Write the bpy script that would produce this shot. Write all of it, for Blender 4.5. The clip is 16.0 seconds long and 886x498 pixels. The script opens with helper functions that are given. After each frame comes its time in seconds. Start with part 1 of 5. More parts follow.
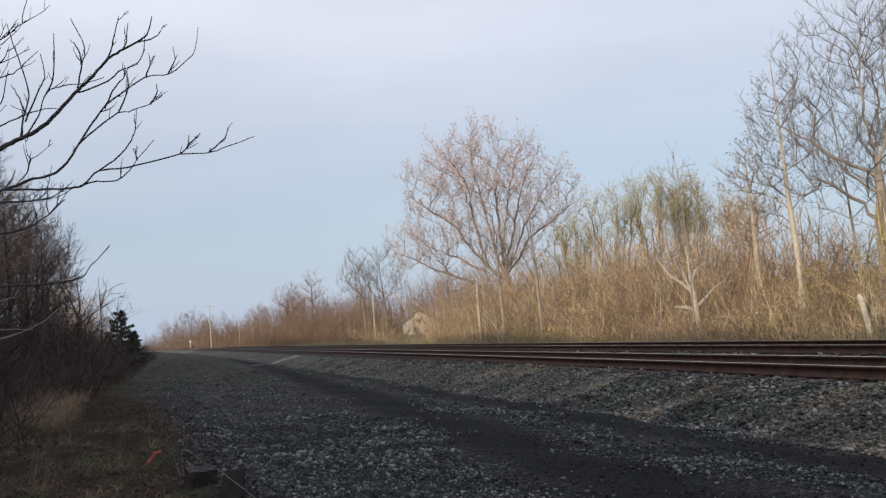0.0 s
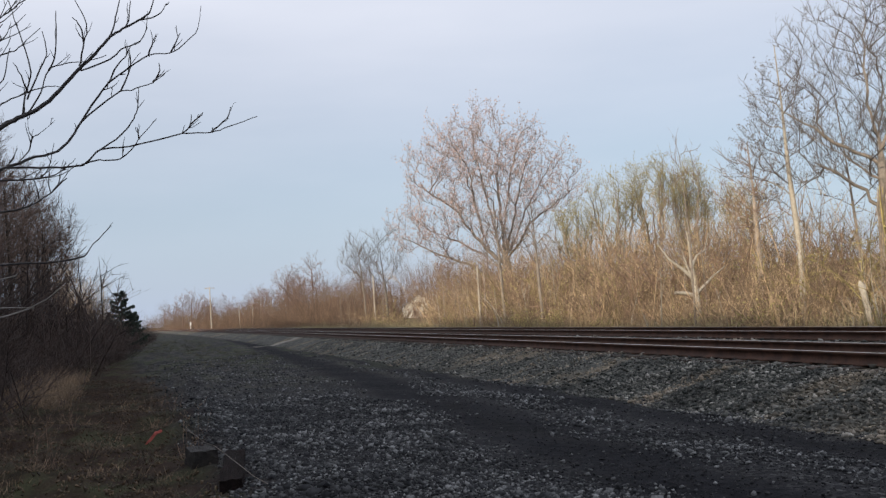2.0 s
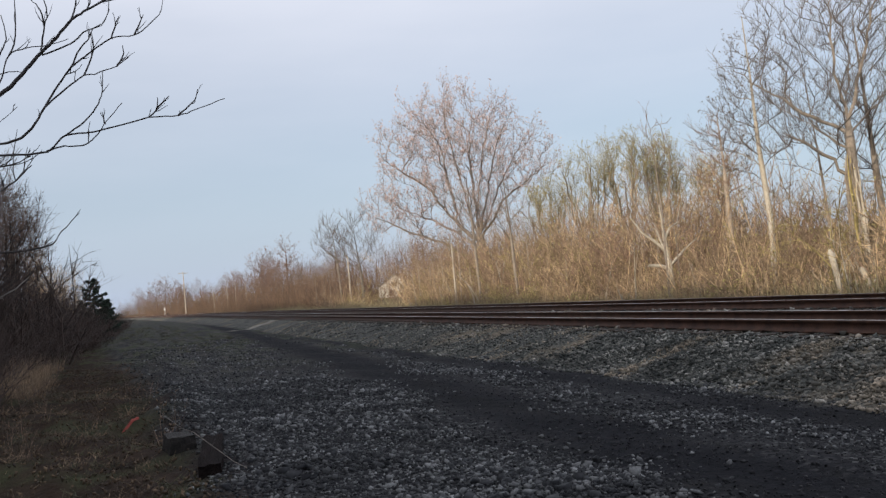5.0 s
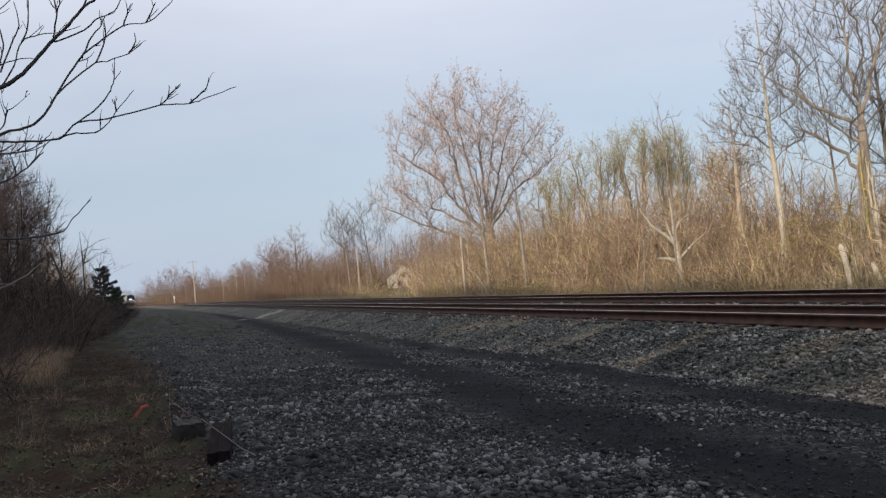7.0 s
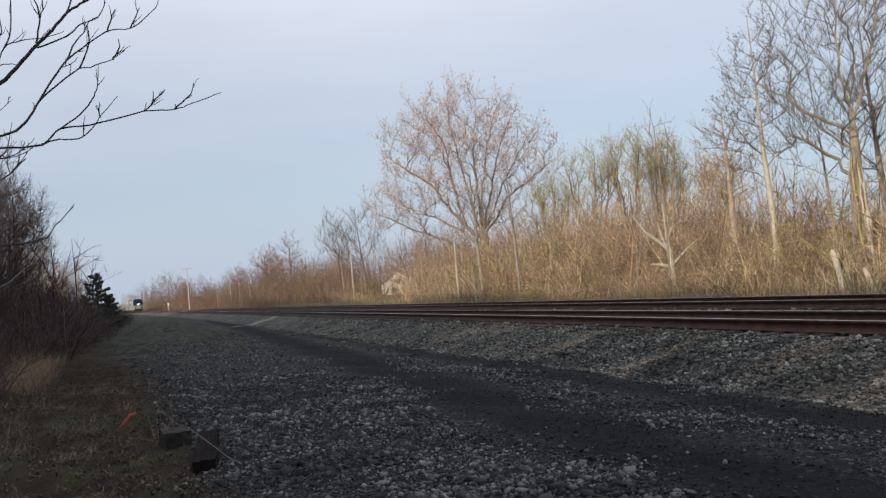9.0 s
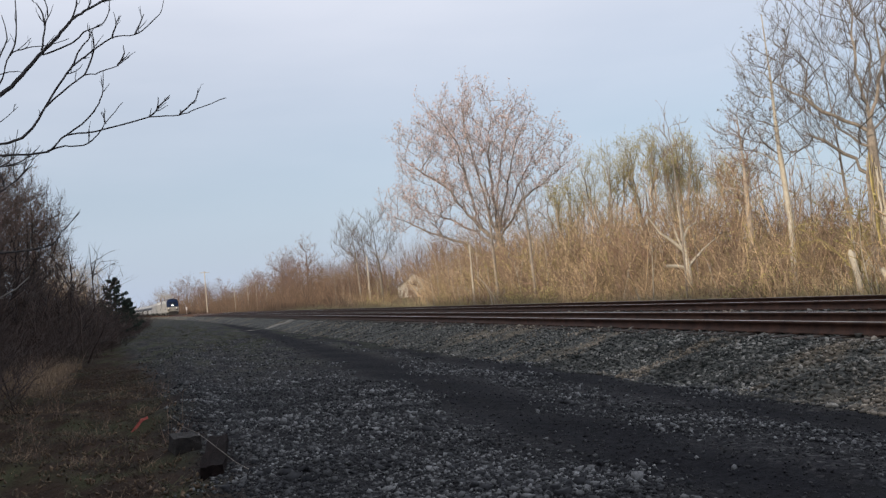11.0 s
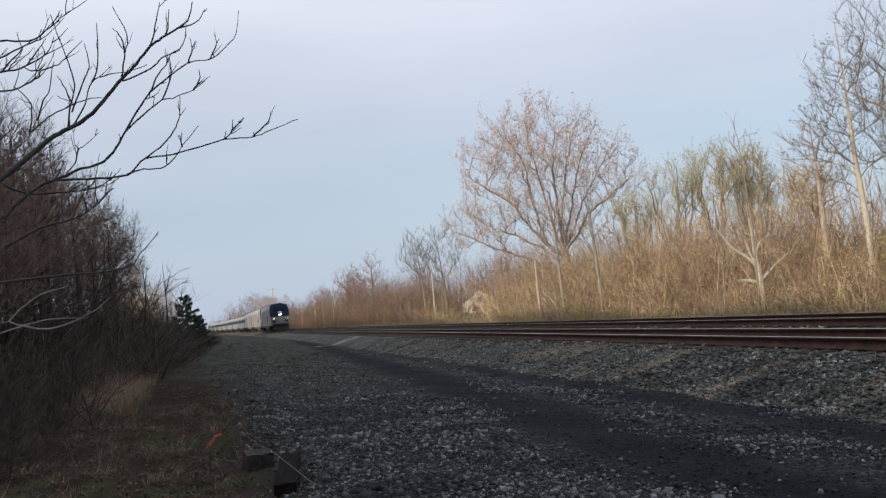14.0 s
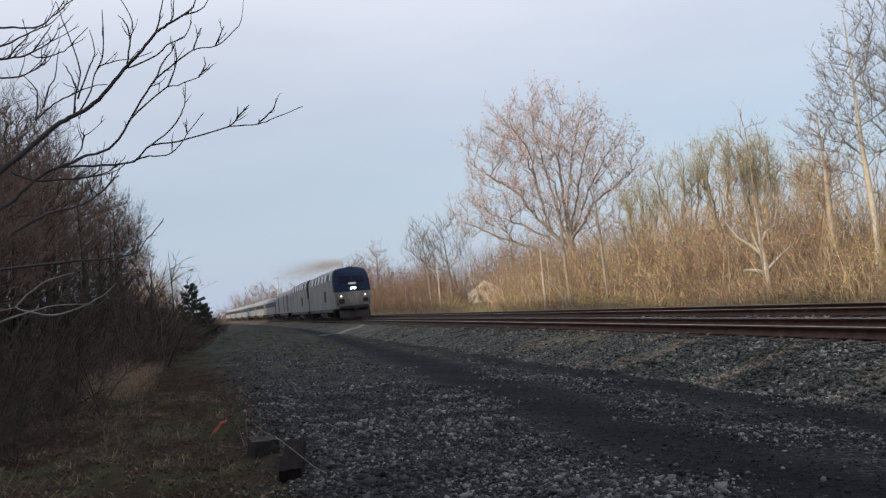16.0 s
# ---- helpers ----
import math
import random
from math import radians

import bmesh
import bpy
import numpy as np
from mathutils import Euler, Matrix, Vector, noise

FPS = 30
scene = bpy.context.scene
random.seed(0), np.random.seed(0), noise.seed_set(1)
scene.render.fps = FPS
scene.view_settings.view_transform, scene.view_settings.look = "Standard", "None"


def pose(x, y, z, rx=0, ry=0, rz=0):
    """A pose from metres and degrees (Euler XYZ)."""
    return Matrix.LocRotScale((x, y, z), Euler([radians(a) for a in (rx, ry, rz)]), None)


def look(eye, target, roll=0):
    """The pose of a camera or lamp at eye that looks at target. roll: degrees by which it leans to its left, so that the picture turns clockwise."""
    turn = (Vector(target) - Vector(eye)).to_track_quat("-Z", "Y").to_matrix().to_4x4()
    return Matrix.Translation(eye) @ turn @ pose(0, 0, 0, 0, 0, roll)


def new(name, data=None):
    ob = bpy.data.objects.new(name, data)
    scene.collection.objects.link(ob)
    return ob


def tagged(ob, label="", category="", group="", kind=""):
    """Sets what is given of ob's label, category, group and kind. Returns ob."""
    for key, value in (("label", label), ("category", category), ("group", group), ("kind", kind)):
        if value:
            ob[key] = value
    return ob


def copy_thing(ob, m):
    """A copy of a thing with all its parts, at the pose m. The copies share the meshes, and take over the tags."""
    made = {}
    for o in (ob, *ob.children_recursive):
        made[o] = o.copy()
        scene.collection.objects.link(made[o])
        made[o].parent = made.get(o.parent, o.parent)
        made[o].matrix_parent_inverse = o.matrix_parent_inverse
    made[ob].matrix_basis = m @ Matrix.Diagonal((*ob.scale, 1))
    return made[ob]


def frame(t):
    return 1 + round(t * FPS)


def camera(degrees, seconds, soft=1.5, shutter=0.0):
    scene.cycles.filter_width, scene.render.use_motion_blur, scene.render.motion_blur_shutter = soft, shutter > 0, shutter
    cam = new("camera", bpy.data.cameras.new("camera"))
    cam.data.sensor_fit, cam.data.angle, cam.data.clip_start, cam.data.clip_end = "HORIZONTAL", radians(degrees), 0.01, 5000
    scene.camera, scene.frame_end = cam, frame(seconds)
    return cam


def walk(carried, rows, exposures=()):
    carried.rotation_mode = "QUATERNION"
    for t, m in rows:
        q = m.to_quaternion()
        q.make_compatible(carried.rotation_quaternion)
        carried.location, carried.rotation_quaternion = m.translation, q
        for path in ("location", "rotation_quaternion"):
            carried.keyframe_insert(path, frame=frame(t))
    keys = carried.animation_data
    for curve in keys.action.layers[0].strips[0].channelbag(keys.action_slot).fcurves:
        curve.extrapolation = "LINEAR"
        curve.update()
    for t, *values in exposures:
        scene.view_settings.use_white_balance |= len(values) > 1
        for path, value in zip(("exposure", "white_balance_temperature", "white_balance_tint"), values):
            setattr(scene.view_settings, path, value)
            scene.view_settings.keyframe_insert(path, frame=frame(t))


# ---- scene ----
PATH = (
    (0.0, -0.050, -0.061, 1.636, 4.98, 4.18, -17.66),
    (0.5, -0.048, -0.041, 1.643, 5.91, 5.17, -17.36),
    (1.0, -0.046, -0.033, 1.642, 5.64, 5.11, -16.71),
    (1.5, -0.062, -0.046, 1.625, 4.41, 4.11, -16.91),
    (2.0, -0.064, -0.037, 1.622, 3.93, 3.68, -17.67),
    (2.5, -0.066, -0.036, 1.620, 3.70, 4.10, -17.73),
    (3.0, -0.055, -0.027, 1.624, 3.37, 3.98, -18.38),
    (3.5, -0.044, -0.016, 1.617, 2.87, 4.53, -19.80),
    (4.0, -0.053, -0.026, 1.625, 2.61, 5.24, -19.77),
    (6.5, -0.054, 0.002, 1.619, 2.07, 4.69, -18.70),
    (7.0, -0.060, -0.013, 1.616, 1.89, 4.64, -18.70),
    (7.5, -0.068, -0.021, 1.622, 1.67, 4.78, -18.65),
    (8.0, -0.062, -0.014, 1.617, 1.70, 5.14, -18.84),
    (8.5, -0.065, -0.012, 1.621, 1.67, 5.11, -19.44),
    (9.0, 0.028, 0.003, 1.611, 2.28, 4.75, -19.03),
    (11.5, 0.138, 0.019, 1.620, 2.50, 5.27, -17.73),
    (12.0, 0.134, 0.033, 1.608, 1.88, 5.62, -17.54),
    (12.5, 0.111, 0.024, 1.613, 2.44, 6.32, -16.04),
    (13.0, 0.095, 0.056, 1.615, 2.43, 6.70, -15.13),
    (13.5, 0.112, 0.054, 1.631, 2.84, 6.15, -14.47),
    (14.0, 0.090, 0.060, 1.647, 3.92, 5.31, -13.71),
    (14.5, 0.078, 0.053, 1.651, 4.02, 4.93, -12.74),
    (15.0, 0.082, 0.051, 1.650, 3.35, 5.15, -12.25),
    (15.5, 0.091, 0.046, 1.641, 3.33, 5.29, -13.40),
    (16.0, 0.093, 0.049, 1.631, 3.25, 5.13, -13.37),
)
cam = camera(53.5, 16.0, soft=1.3)
walk(cam, [(t, pose(x, y, z, 90 + p, r, w)) for t, x, y, z, p, r, w in PATH])

# ---- sky and sun ----
SUN_EL = 17.0
SUN_TO = Vector((-0.80, -0.60, 0)) * math.cos(radians(SUN_EL)) + Vector((0, 0, math.sin(radians(SUN_EL))))


def make_world():
    w = bpy.data.worlds.new("sky")
    scene.world = w
    w.use_nodes = True
    nt = w.node_tree
    nt.nodes.clear()
    N = nt.nodes.new
    out, bg = N("ShaderNodeOutputWorld"), N("ShaderNodeBackground")
    sky = N("ShaderNodeTexSky")
    sky.sky_type, sky.sun_disc = "NISHITA", False
    sky.sun_elevation, sky.sun_rotation = radians(SUN_EL), math.atan2(-0.80, -0.60)
    sky.air_density, sky.dust_density, sky.ozone_density = 1.0, 0.4, 1.5
    # thin high cloud, thicker towards the zenith
    tc, sep = N("ShaderNodeTexCoord"), N("ShaderNodeSeparateXYZ")
    mp = N("ShaderNodeMapping")
    mp.inputs["Scale"].default_value = (1.2, 1.2, 5.0)
    no = N("ShaderNodeTexNoise")
    no.inputs["Scale"].default_value, no.inputs["Detail"].default_value = 1.6, 5.0
    mr = N("ShaderNodeMapRange")
    mr.interpolation_type = "SMOOTHSTEP"
    for k, v in zip((1, 2, 3, 4), (0.05, 0.42, 0.18, 0.85)):
        mr.inputs[k].default_value = v
    ad = N("ShaderNodeMath")
    ad.operation = "MULTIPLY_ADD"
    ad.inputs[1].default_value, ad.inputs[2].default_value = 0.5, -0.25
    sm = N("ShaderNodeMath")
    sm.operation, sm.use_clamp = "ADD", True
    mix = N("ShaderNodeMix")
    mix.data_type = "RGBA"
    mix.inputs["B"].default_value = (10.3, 10.3, 11.1, 1)
    L = nt.links.new
    L(tc.outputs["Generated"], sep.inputs[0])
    L(tc.outputs["Generated"], mp.inputs[0])
    L(mp.outputs[0], no.inputs["Vector"])
    L(sep.outputs["Z"], mr.inputs[0])
    L(no.outputs[0], ad.inputs[0])
    L(mr.outputs[0], sm.inputs[0])
    L(ad.outputs[0], sm.inputs[1])
    L(sm.outputs[0], mix.inputs["Factor"])
    L(sky.outputs[0], mix.inputs["A"])
    # pale haze low over the horizon
    hz = N("ShaderNodeMapRange")
    hz.interpolation_type = "SMOOTHSTEP"
    for k, v in zip((1, 2, 3, 4), (-0.02, 0.2, 0.95, 0.3)):
        hz.inputs[k].default_value = v
    low = N("ShaderNodeMix")
    low.data_type = "RGBA"
    low.inputs["B"].default_value = (4.8, 5.7, 7.4, 1)
    L(sep.outputs["Z"], hz.inputs[0])
    L(hz.outputs[0], low.inputs["Factor"])
    L(mix.outputs["Result"], low.inputs["A"])
    L(low.outputs["Result"], bg.inputs["Color"])
    bg.inputs["Strength"].default_value = 0.10
    L(bg.outputs[0], out.inputs[0])


make_world()
sun = new("sun", bpy.data.lights.new("sun", "SUN"))
sun.data.energy, sun.data.angle, sun.data.color = 4.6, radians(0.6), (1.0, 0.86, 0.68)
sun.matrix_world = look(SUN_TO * 100, (0, 0, 0))
scene.view_settings.exposure = 0.0


# ---- materials ----
class Nodes:
    """A small wrapper to write node materials briefly."""

    def __init__(self, name):
        self.m = bpy.data.materials.new(name)
        self.m.use_nodes = True
        self.nt = self.m.node_tree
        self.b = self.nt.nodes["Principled BSDF"]

    def put(self, sock, v):
        if isinstance(v, bpy.types.NodeSocket):
            self.nt.links.new(v, sock)
        elif isinstance(v, tuple) and len(v) == 3 and sock.type == "RGBA":
            sock.default_value = (*v, 1)
        else:
            sock.default_value = v

    def math(self, op, a, b=0.0, c=0.0, clamp=False):
        n = self.nt.nodes.new("ShaderNodeMath")
        n.operation, n.use_clamp = op, clamp
        for s, v in zip(n.inputs, (a, b, c)):
            self.put(s, v)
        return n.outputs[0]

    def step(self, x, lo, hi, a=0.0, b=1.0):
        n = self.nt.nodes.new("ShaderNodeMapRange")
        n.interpolation_type = "SMOOTHSTEP"
        for s, v in zip(n.inputs, (x, lo, hi, a, b)):
            self.put(s, v)
        return n.outputs[0]

    def mix(self, f, a, b, blend="MIX"):
        n = self.nt.nodes.new("ShaderNodeMix")
        n.data_type, n.blend_type = "RGBA", blend
        self.put(n.inputs["Factor"], f)
        self.put(n.inputs["A"], a)
        self.put(n.inputs["B"], b)
        return n.outputs["Result"]

    def noise(self, scale, detail=4.0, rough=0.6, vec=None, stretch=None):
        n = self.nt.nodes.new("ShaderNodeTexNoise")
        n.inputs["Scale"].default_value = scale
        n.inputs["Detail"].default_value, n.inputs["Roughness"].default_value = detail, rough
        v = vec or self.coords()
        if stretch:
            mp = self.nt.nodes.new("ShaderNodeMapping")
            mp.inputs["Scale"].default_value = stretch
            self.nt.links.new(v, mp.inputs[0])
            v = mp.outputs[0]
        self.nt.links.new(v, n.inputs["Vector"])
        return n.outputs[0]

    def voronoi(self, scale, out="Distance"):
        n = self.nt.nodes.new("ShaderNodeTexVoronoi")
        n.inputs["Scale"].default_value = scale
        self.nt.links.new(self.coords(), n.inputs["Vector"])
        return n.outputs[out]

    def coords(self):
        n = self.nt.nodes.new("ShaderNodeTexCoord")
        return n.outputs["Object"]

    def xyz(self):
        n = self.nt.nodes.new("ShaderNodeSeparateXYZ")
        self.nt.links.new(self.coords(), n.inputs[0])
        return n.outputs

    def island(self):
        return self.nt.nodes.new("ShaderNodeNewGeometry").outputs["Random Per Island"]

    def each(self):
        return self.nt.nodes.new("ShaderNodeObjectInfo").outputs["Random"]

    def ramp(self, x, *stops):
        n = self.nt.nodes.new("ShaderNodeValToRGB")
        el = n.color_ramp.elements
        while len(el) < len(stops):
            el.new(0.5)
        for e, (p, c) in zip(el, stops):
            e.position, e.color = p, (*c, 1)
        self.put(n.inputs[0], x)
        return n.outputs[0]

    def done(self, color, rough=0.8, metal=0.0, bump=None, strength=0.4, dist=0.02, spec=None):
        self.put(self.b.inputs["Base Color"], color)
        self.put(self.b.inputs["Roughness"], rough)
        self.put(self.b.inputs["Metallic"], metal)
        if spec is not None:
            self.put(self.b.inputs["Specular IOR Level"], spec)
        if bump is not None:
            n = self.nt.nodes.new("ShaderNodeBump")
            n.inputs["Strength"].default_value, n.inputs["Distance"].default_value = strength, dist
            self.put(n.inputs["Height"], bump)
            self.nt.links.new(n.outputs[0], self.b.inputs["Normal"])
        return self.m


def grained(name, a, b, scale=6.0, rough=0.75, metal=0.0, strength=0.4, dist=0.01, island=0.0, stretch=None, each=0.0, spec=None):
    """Two tones in coarse and fine noise, with relief; island, each: how far loose pieces or copies differ."""
    n = Nodes(name)
    big, fine = n.noise(scale, 3, stretch=stretch), n.noise(scale * 9, 4, stretch=stretch)
    f = n.math("MULTIPLY_ADD", fine, 0.45, n.math("MULTIPLY", big, 0.6), True)
    f = n.step(f, 0.32, 0.72)
    c = n.mix(f, a, b)
    for amount, r in ((island, n.island() if island else None), (each, n.each() if each else None)):
        if amount:
            v = n.math("MULTIPLY_ADD", r, 2 * amount, 1 - amount)
            k = n.nt.nodes.new("ShaderNodeCombineColor")
            for s in k.inputs:
                n.put(s, v)
            c = n.mix(1.0, c, k.outputs[0], "MULTIPLY")
    return n.done(c, n.math("MULTIPLY_ADD", fine, 0.25, rough - 0.12, True), metal, f, strength, dist, spec)


def glow(name, color, power):
    n = Nodes(name)
    n.put(n.b.inputs["Emission Color"], color)
    n.b.inputs["Emission Strength"].default_value = power
    return n.done((0.8, 0.8, 0.8), 0.3)


CURVE = 1.108e-4  # the line bends to the left: x = u - CURVE * y * y


def bend(y):
    y = np.clip(y, -900, 900)
    return CURVE * y * y


def ground_material():
    n = Nodes("ground")
    X, Y, Z = n.xyz()[:3]
    u = n.math("MULTIPLY_ADD", n.math("MULTIPLY", Y, Y), CURVE, X)
    wob = n.noise(0.7, 4)
    uw = n.math("ADD", u, n.math("MULTIPLY_ADD", wob, 1.6, -0.8))
    fine, mid, big = n.noise(38, 3, 0.7), n.noise(7, 4), n.noise(0.45, 4)
    cell = n.voronoi(24, "Color")
    sepc = n.nt.nodes.new("ShaderNodeSeparateColor")
    n.nt.links.new(cell, sepc.inputs[0])
    grain = n.math("MULTIPLY_ADD", sepc.outputs[0], 0.6, n.math("MULTIPLY", fine, 0.4))
    gravel = n.ramp(grain, (0.25, (0.009, 0.0092, 0.0105)), (0.6, (0.037, 0.0375, 0.04)), (0.9, (0.165, 0.165, 0.162)))
    gravel = n.mix(n.step(mid, 0.35, 0.7), gravel, (0.016, 0.016, 0.019))
    dirt = n.mix(n.step(fine, 0.3, 0.7), (0.04, 0.037, 0.033), (0.12, 0.112, 0.098))
    gravel = n.mix(n.math("MULTIPLY", n.step(Y, 13, 28), n.step(n.noise(1.1, 5, 0.65, stretch=(1.6, 0.5, 1)), 0.42, 0.62, 0, 0.8)), gravel, dirt)
    ballast = n.ramp(grain, (0.2, (0.03, 0.032, 0.031)), (0.55, (0.085, 0.088, 0.08)), (0.9, (0.24, 0.23, 0.2)))
    # tan patches stand for sand and for dappled sunlight on the bank
    sand_dapple = n.math("MULTIPLY", n.step(n.noise(0.55, 4, stretch=(0.4, 1.0, 1.0)), 0.51, 0.62), 0.8)
    ballast = n.mix(sand_dapple, ballast, (0.2, 0.165, 0.12))
    cinder = n.mix(n.step(mid, 0.3, 0.7), (0.0045, 0.0047, 0.0068), (0.014, 0.0145, 0.018))
    # two wheel tracks of black cinder
    c1 = n.math("MULTIPLY_ADD", Y, 0.037, 3.95)
    c2 = n.math("MULTIPLY_ADD", Y, 0.012, 6.3)
    du = n.math("ADD", u, n.math("MULTIPLY_ADD", wob, 0.9, -0.45))
    t1 = n.step(n.math("ABSOLUTE", n.math("SUBTRACT", du, c1)), 0.2, 1.05, 1, 0)
    t2 = n.step(n.math("ABSOLUTE", n.math("SUBTRACT", du, c2)), 0.0, 0.8, 0.9, 0)
    grass = n.ramp(n.math("MULTIPLY_ADD", fine, 0.5, n.math("MULTIPLY", mid, 0.5)), (0.25, (0.008, 0.006, 0.004)), (0.5, (0.029, 0.018, 0.012)), (0.75, (0.075, 0.048, 0.032)))
    moss = n.mix(n.step(fine, 0.3, 0.7), (0.021, 0.03, 0.013), (0.08, 0.088, 0.043))
    grass = n.mix(n.step(big, 0.47, 0.6, 0.0, 0.6), grass, moss)
    grass = n.mix(n.step(n.noise(1.7, 5, 0.7), 0.5, 0.68, 0, 0.7), grass, (0.012, 0.009, 0.007))
    wood_floor = n.mix(n.step(mid, 0.3, 0.7), (0.1, 0.075, 0.04), (0.24, 0.19, 0.1))
    base = n.mix(n.math("MAXIMUM", t1, t2), gravel, cinder)
    # thin green growth on the far verge
    green = n.math("MULTIPLY", n.step(Y, 16, 40), n.step(n.noise(0.4, 4, stretch=(2.0, 0.5, 1)), 0.47, 0.58, 0, 0.6))
    base = n.mix(n.math("MULTIPLY", green, n.math("SUBTRACT", 1.0, t1)), base, moss)
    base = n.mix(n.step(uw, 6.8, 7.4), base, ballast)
    # a pale sandy crossing worn up the side of the bank
    way = n.math("ABSOLUTE", n.math("SUBTRACT", n.math("ADD", Y, n.math("MULTIPLY", wob, 2.0)), n.math("MULTIPLY_ADD", u, 0.35, 57.0)))
    ramp = n.math("MULTIPLY", n.step(way, 0.2, 1.2, 0.85, 0), n.math("MULTIPLY", n.step(u, 4.5, 6.0), n.step(u, 8.6, 9.2, 1, 0)))
    base = n.mix(ramp, base, (0.3, 0.275, 0.235))
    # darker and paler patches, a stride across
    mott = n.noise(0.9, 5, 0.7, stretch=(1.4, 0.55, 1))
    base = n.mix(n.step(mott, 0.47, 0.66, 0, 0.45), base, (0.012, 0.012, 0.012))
    far_left = n.math("MULTIPLY_ADD", Y, -0.055, 1.2)
    base = n.mix(n.step(n.math("SUBTRACT", uw, far_left), -0.7, 0.5, 1, 0), base, grass)
    base = n.mix(n.step(uw, 16.4, 17.6), base, wood_floor)
    h = n.math("MULTIPLY_ADD", mid, 0.6, n.math("MULTIPLY", grain, 0.5))
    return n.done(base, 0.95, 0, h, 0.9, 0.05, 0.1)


M = {}
M["ground"] = ground_material()


def stone_material(name, dark, mid, pale, tan=0.0):
    n = Nodes(name)
    r, f = n.island(), n.noise(60, 4)
    # tan stones: sand, with sunlight dappling the bank put into the colour
    patch = n.step(n.noise(0.7, 4, stretch=(0.35, 1.0, 1.0)), 0.5, 0.6, 0, tan)
    if tan:
        patch = n.math("MAXIMUM", patch, n.math("MULTIPLY", n.step(n.xyz()[1], 9.5, 6.5), n.step(n.noise(1.1, 3), 0.3, 0.6, 0.2, 0.75)))
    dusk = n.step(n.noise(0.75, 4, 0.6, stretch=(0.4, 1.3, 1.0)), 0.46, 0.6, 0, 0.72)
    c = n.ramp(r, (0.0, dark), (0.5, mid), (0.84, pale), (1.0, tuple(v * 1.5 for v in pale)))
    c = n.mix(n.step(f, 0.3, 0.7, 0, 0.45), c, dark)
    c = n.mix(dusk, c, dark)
    c = n.mix(n.math("MULTIPLY", patch, n.math("MULTIPLY_ADD", r, 0.9, 0.25), 0.0, True), c, (0.42, 0.335, 0.24))
    return n.done(c, 0.85, 0, f, 0.3, 0.004, 0.3)


M["gravel"] = stone_material("gravel_stone", (0.017, 0.018, 0.021), (0.062, 0.064, 0.069), (0.23, 0.233, 0.232))
M["ballast"] = stone_material("ballast_stone", (0.032, 0.035, 0.033), (0.108, 0.111, 0.098), (0.35, 0.335, 0.3), 0.75)
M["grit"] = stone_material("dark_grit", (0.008, 0.008, 0.01), (0.02, 0.02, 0.023), (0.06, 0.06, 0.062))
M["rail_rust"] = grained("rusted_rail_steel", (0.036, 0.018, 0.012), (0.115, 0.054, 0.033), 4.0, 0.75, 0.2, 0.35, 0.004)
M["rail_top"] = grained("worn_rail_head", (0.5, 0.48, 0.45), (0.72, 0.7, 0.68), 3.0, 0.32, 0.9, 0.1, 0.002, stretch=(1, 0.05, 1))
M["sleeper"] = grained("creosoted_timber", (0.02, 0.015, 0.012), (0.09, 0.068, 0.052), 3.0, 0.85, 0, 0.7, 0.01, each=0.4, stretch=(0.3, 3, 3))
M["old_timber"] = grained("weathered_timber", (0.005, 0.004, 0.0035), (0.034, 0.028, 0.025), 3.0, 0.9, 0, 0.9, 0.02, stretch=(4, 0.5, 4))
M["rotten"] = grained("rotten_dark_timber", (0.005, 0.0035, 0.0035), (0.022, 0.015, 0.014), 3.0, 0.95, 0, 0.9, 0.02, stretch=(4, 0.5, 4), spec=0.1)
M["bark_dark"] = grained("dark_bark", (0.022, 0.017, 0.014), (0.065, 0.052, 0.042), 3.0, 0.9, 0, 0.6, 0.01, island=0.25)
M["bark_branch"] = grained("smooth_dark_bark", (0.02, 0.018, 0.02), (0.07, 0.06, 0.058), 14.0, 0.7, 0, 0.6, 0.004)
M["bark_grey"] = grained("grey_brown_bark", (0.19, 0.155, 0.125), (0.46, 0.39, 0.32), 1.5, 0.9, 0, 0.6, 0.02, island=0.25)
M["bark_mid"] = grained("weathered_grey_bark", (0.11, 0.092, 0.075), (0.31, 0.265, 0.22), 1.5, 0.9, 0, 0.6, 0.02, island=0.25)
M["bark_pale"] = grained("pale_bark", (0.28, 0.25, 0.2), (0.52, 0.475, 0.4), 1.2, 0.85, 0, 0.5, 0.02)
M["bark_red"] = grained("reddish_twig_bark", (0.13, 0.085, 0.062), (0.34, 0.225, 0.16), 2.0, 0.9, 0, 0.3, 0.01, island=0.35)
M["twig_grey"] = grained("grey_twigs", (0.085, 0.074, 0.068), (0.27, 0.235, 0.205), 1.5, 0.9, 0, 0.4, 0.01, island=0.35)
M["twig_dim"] = grained("dim_grey_twigs", (0.06, 0.052, 0.048), (0.2, 0.172, 0.15), 1.5, 0.9, 0, 0.4, 0.01, island=0.35)
M["bud_dim"] = grained("dry_seed_clusters", (0.08, 0.065, 0.05), (0.22, 0.18, 0.14), 0.6, 0.85, 0, 0.1, 0.01, island=0.4)
M["twig_willow"] = grained("yellowish_willow_twigs", (0.12, 0.105, 0.062), (0.35, 0.3, 0.17), 0.5, 0.9, 0, 0.2, 0.01, island=0.4)
M["twig_maple"] = grained("pinkish_grey_twigs", (0.13, 0.108, 0.098), (0.37, 0.31, 0.285), 1.5, 0.9, 0, 0.4, 0.01, island=0.3)
M["bark_far"] = grained("dark_reddish_bark", (0.075, 0.05, 0.04), (0.22, 0.145, 0.11), 2.0, 0.9, 0, 0.3, 0.01, island=0.35)
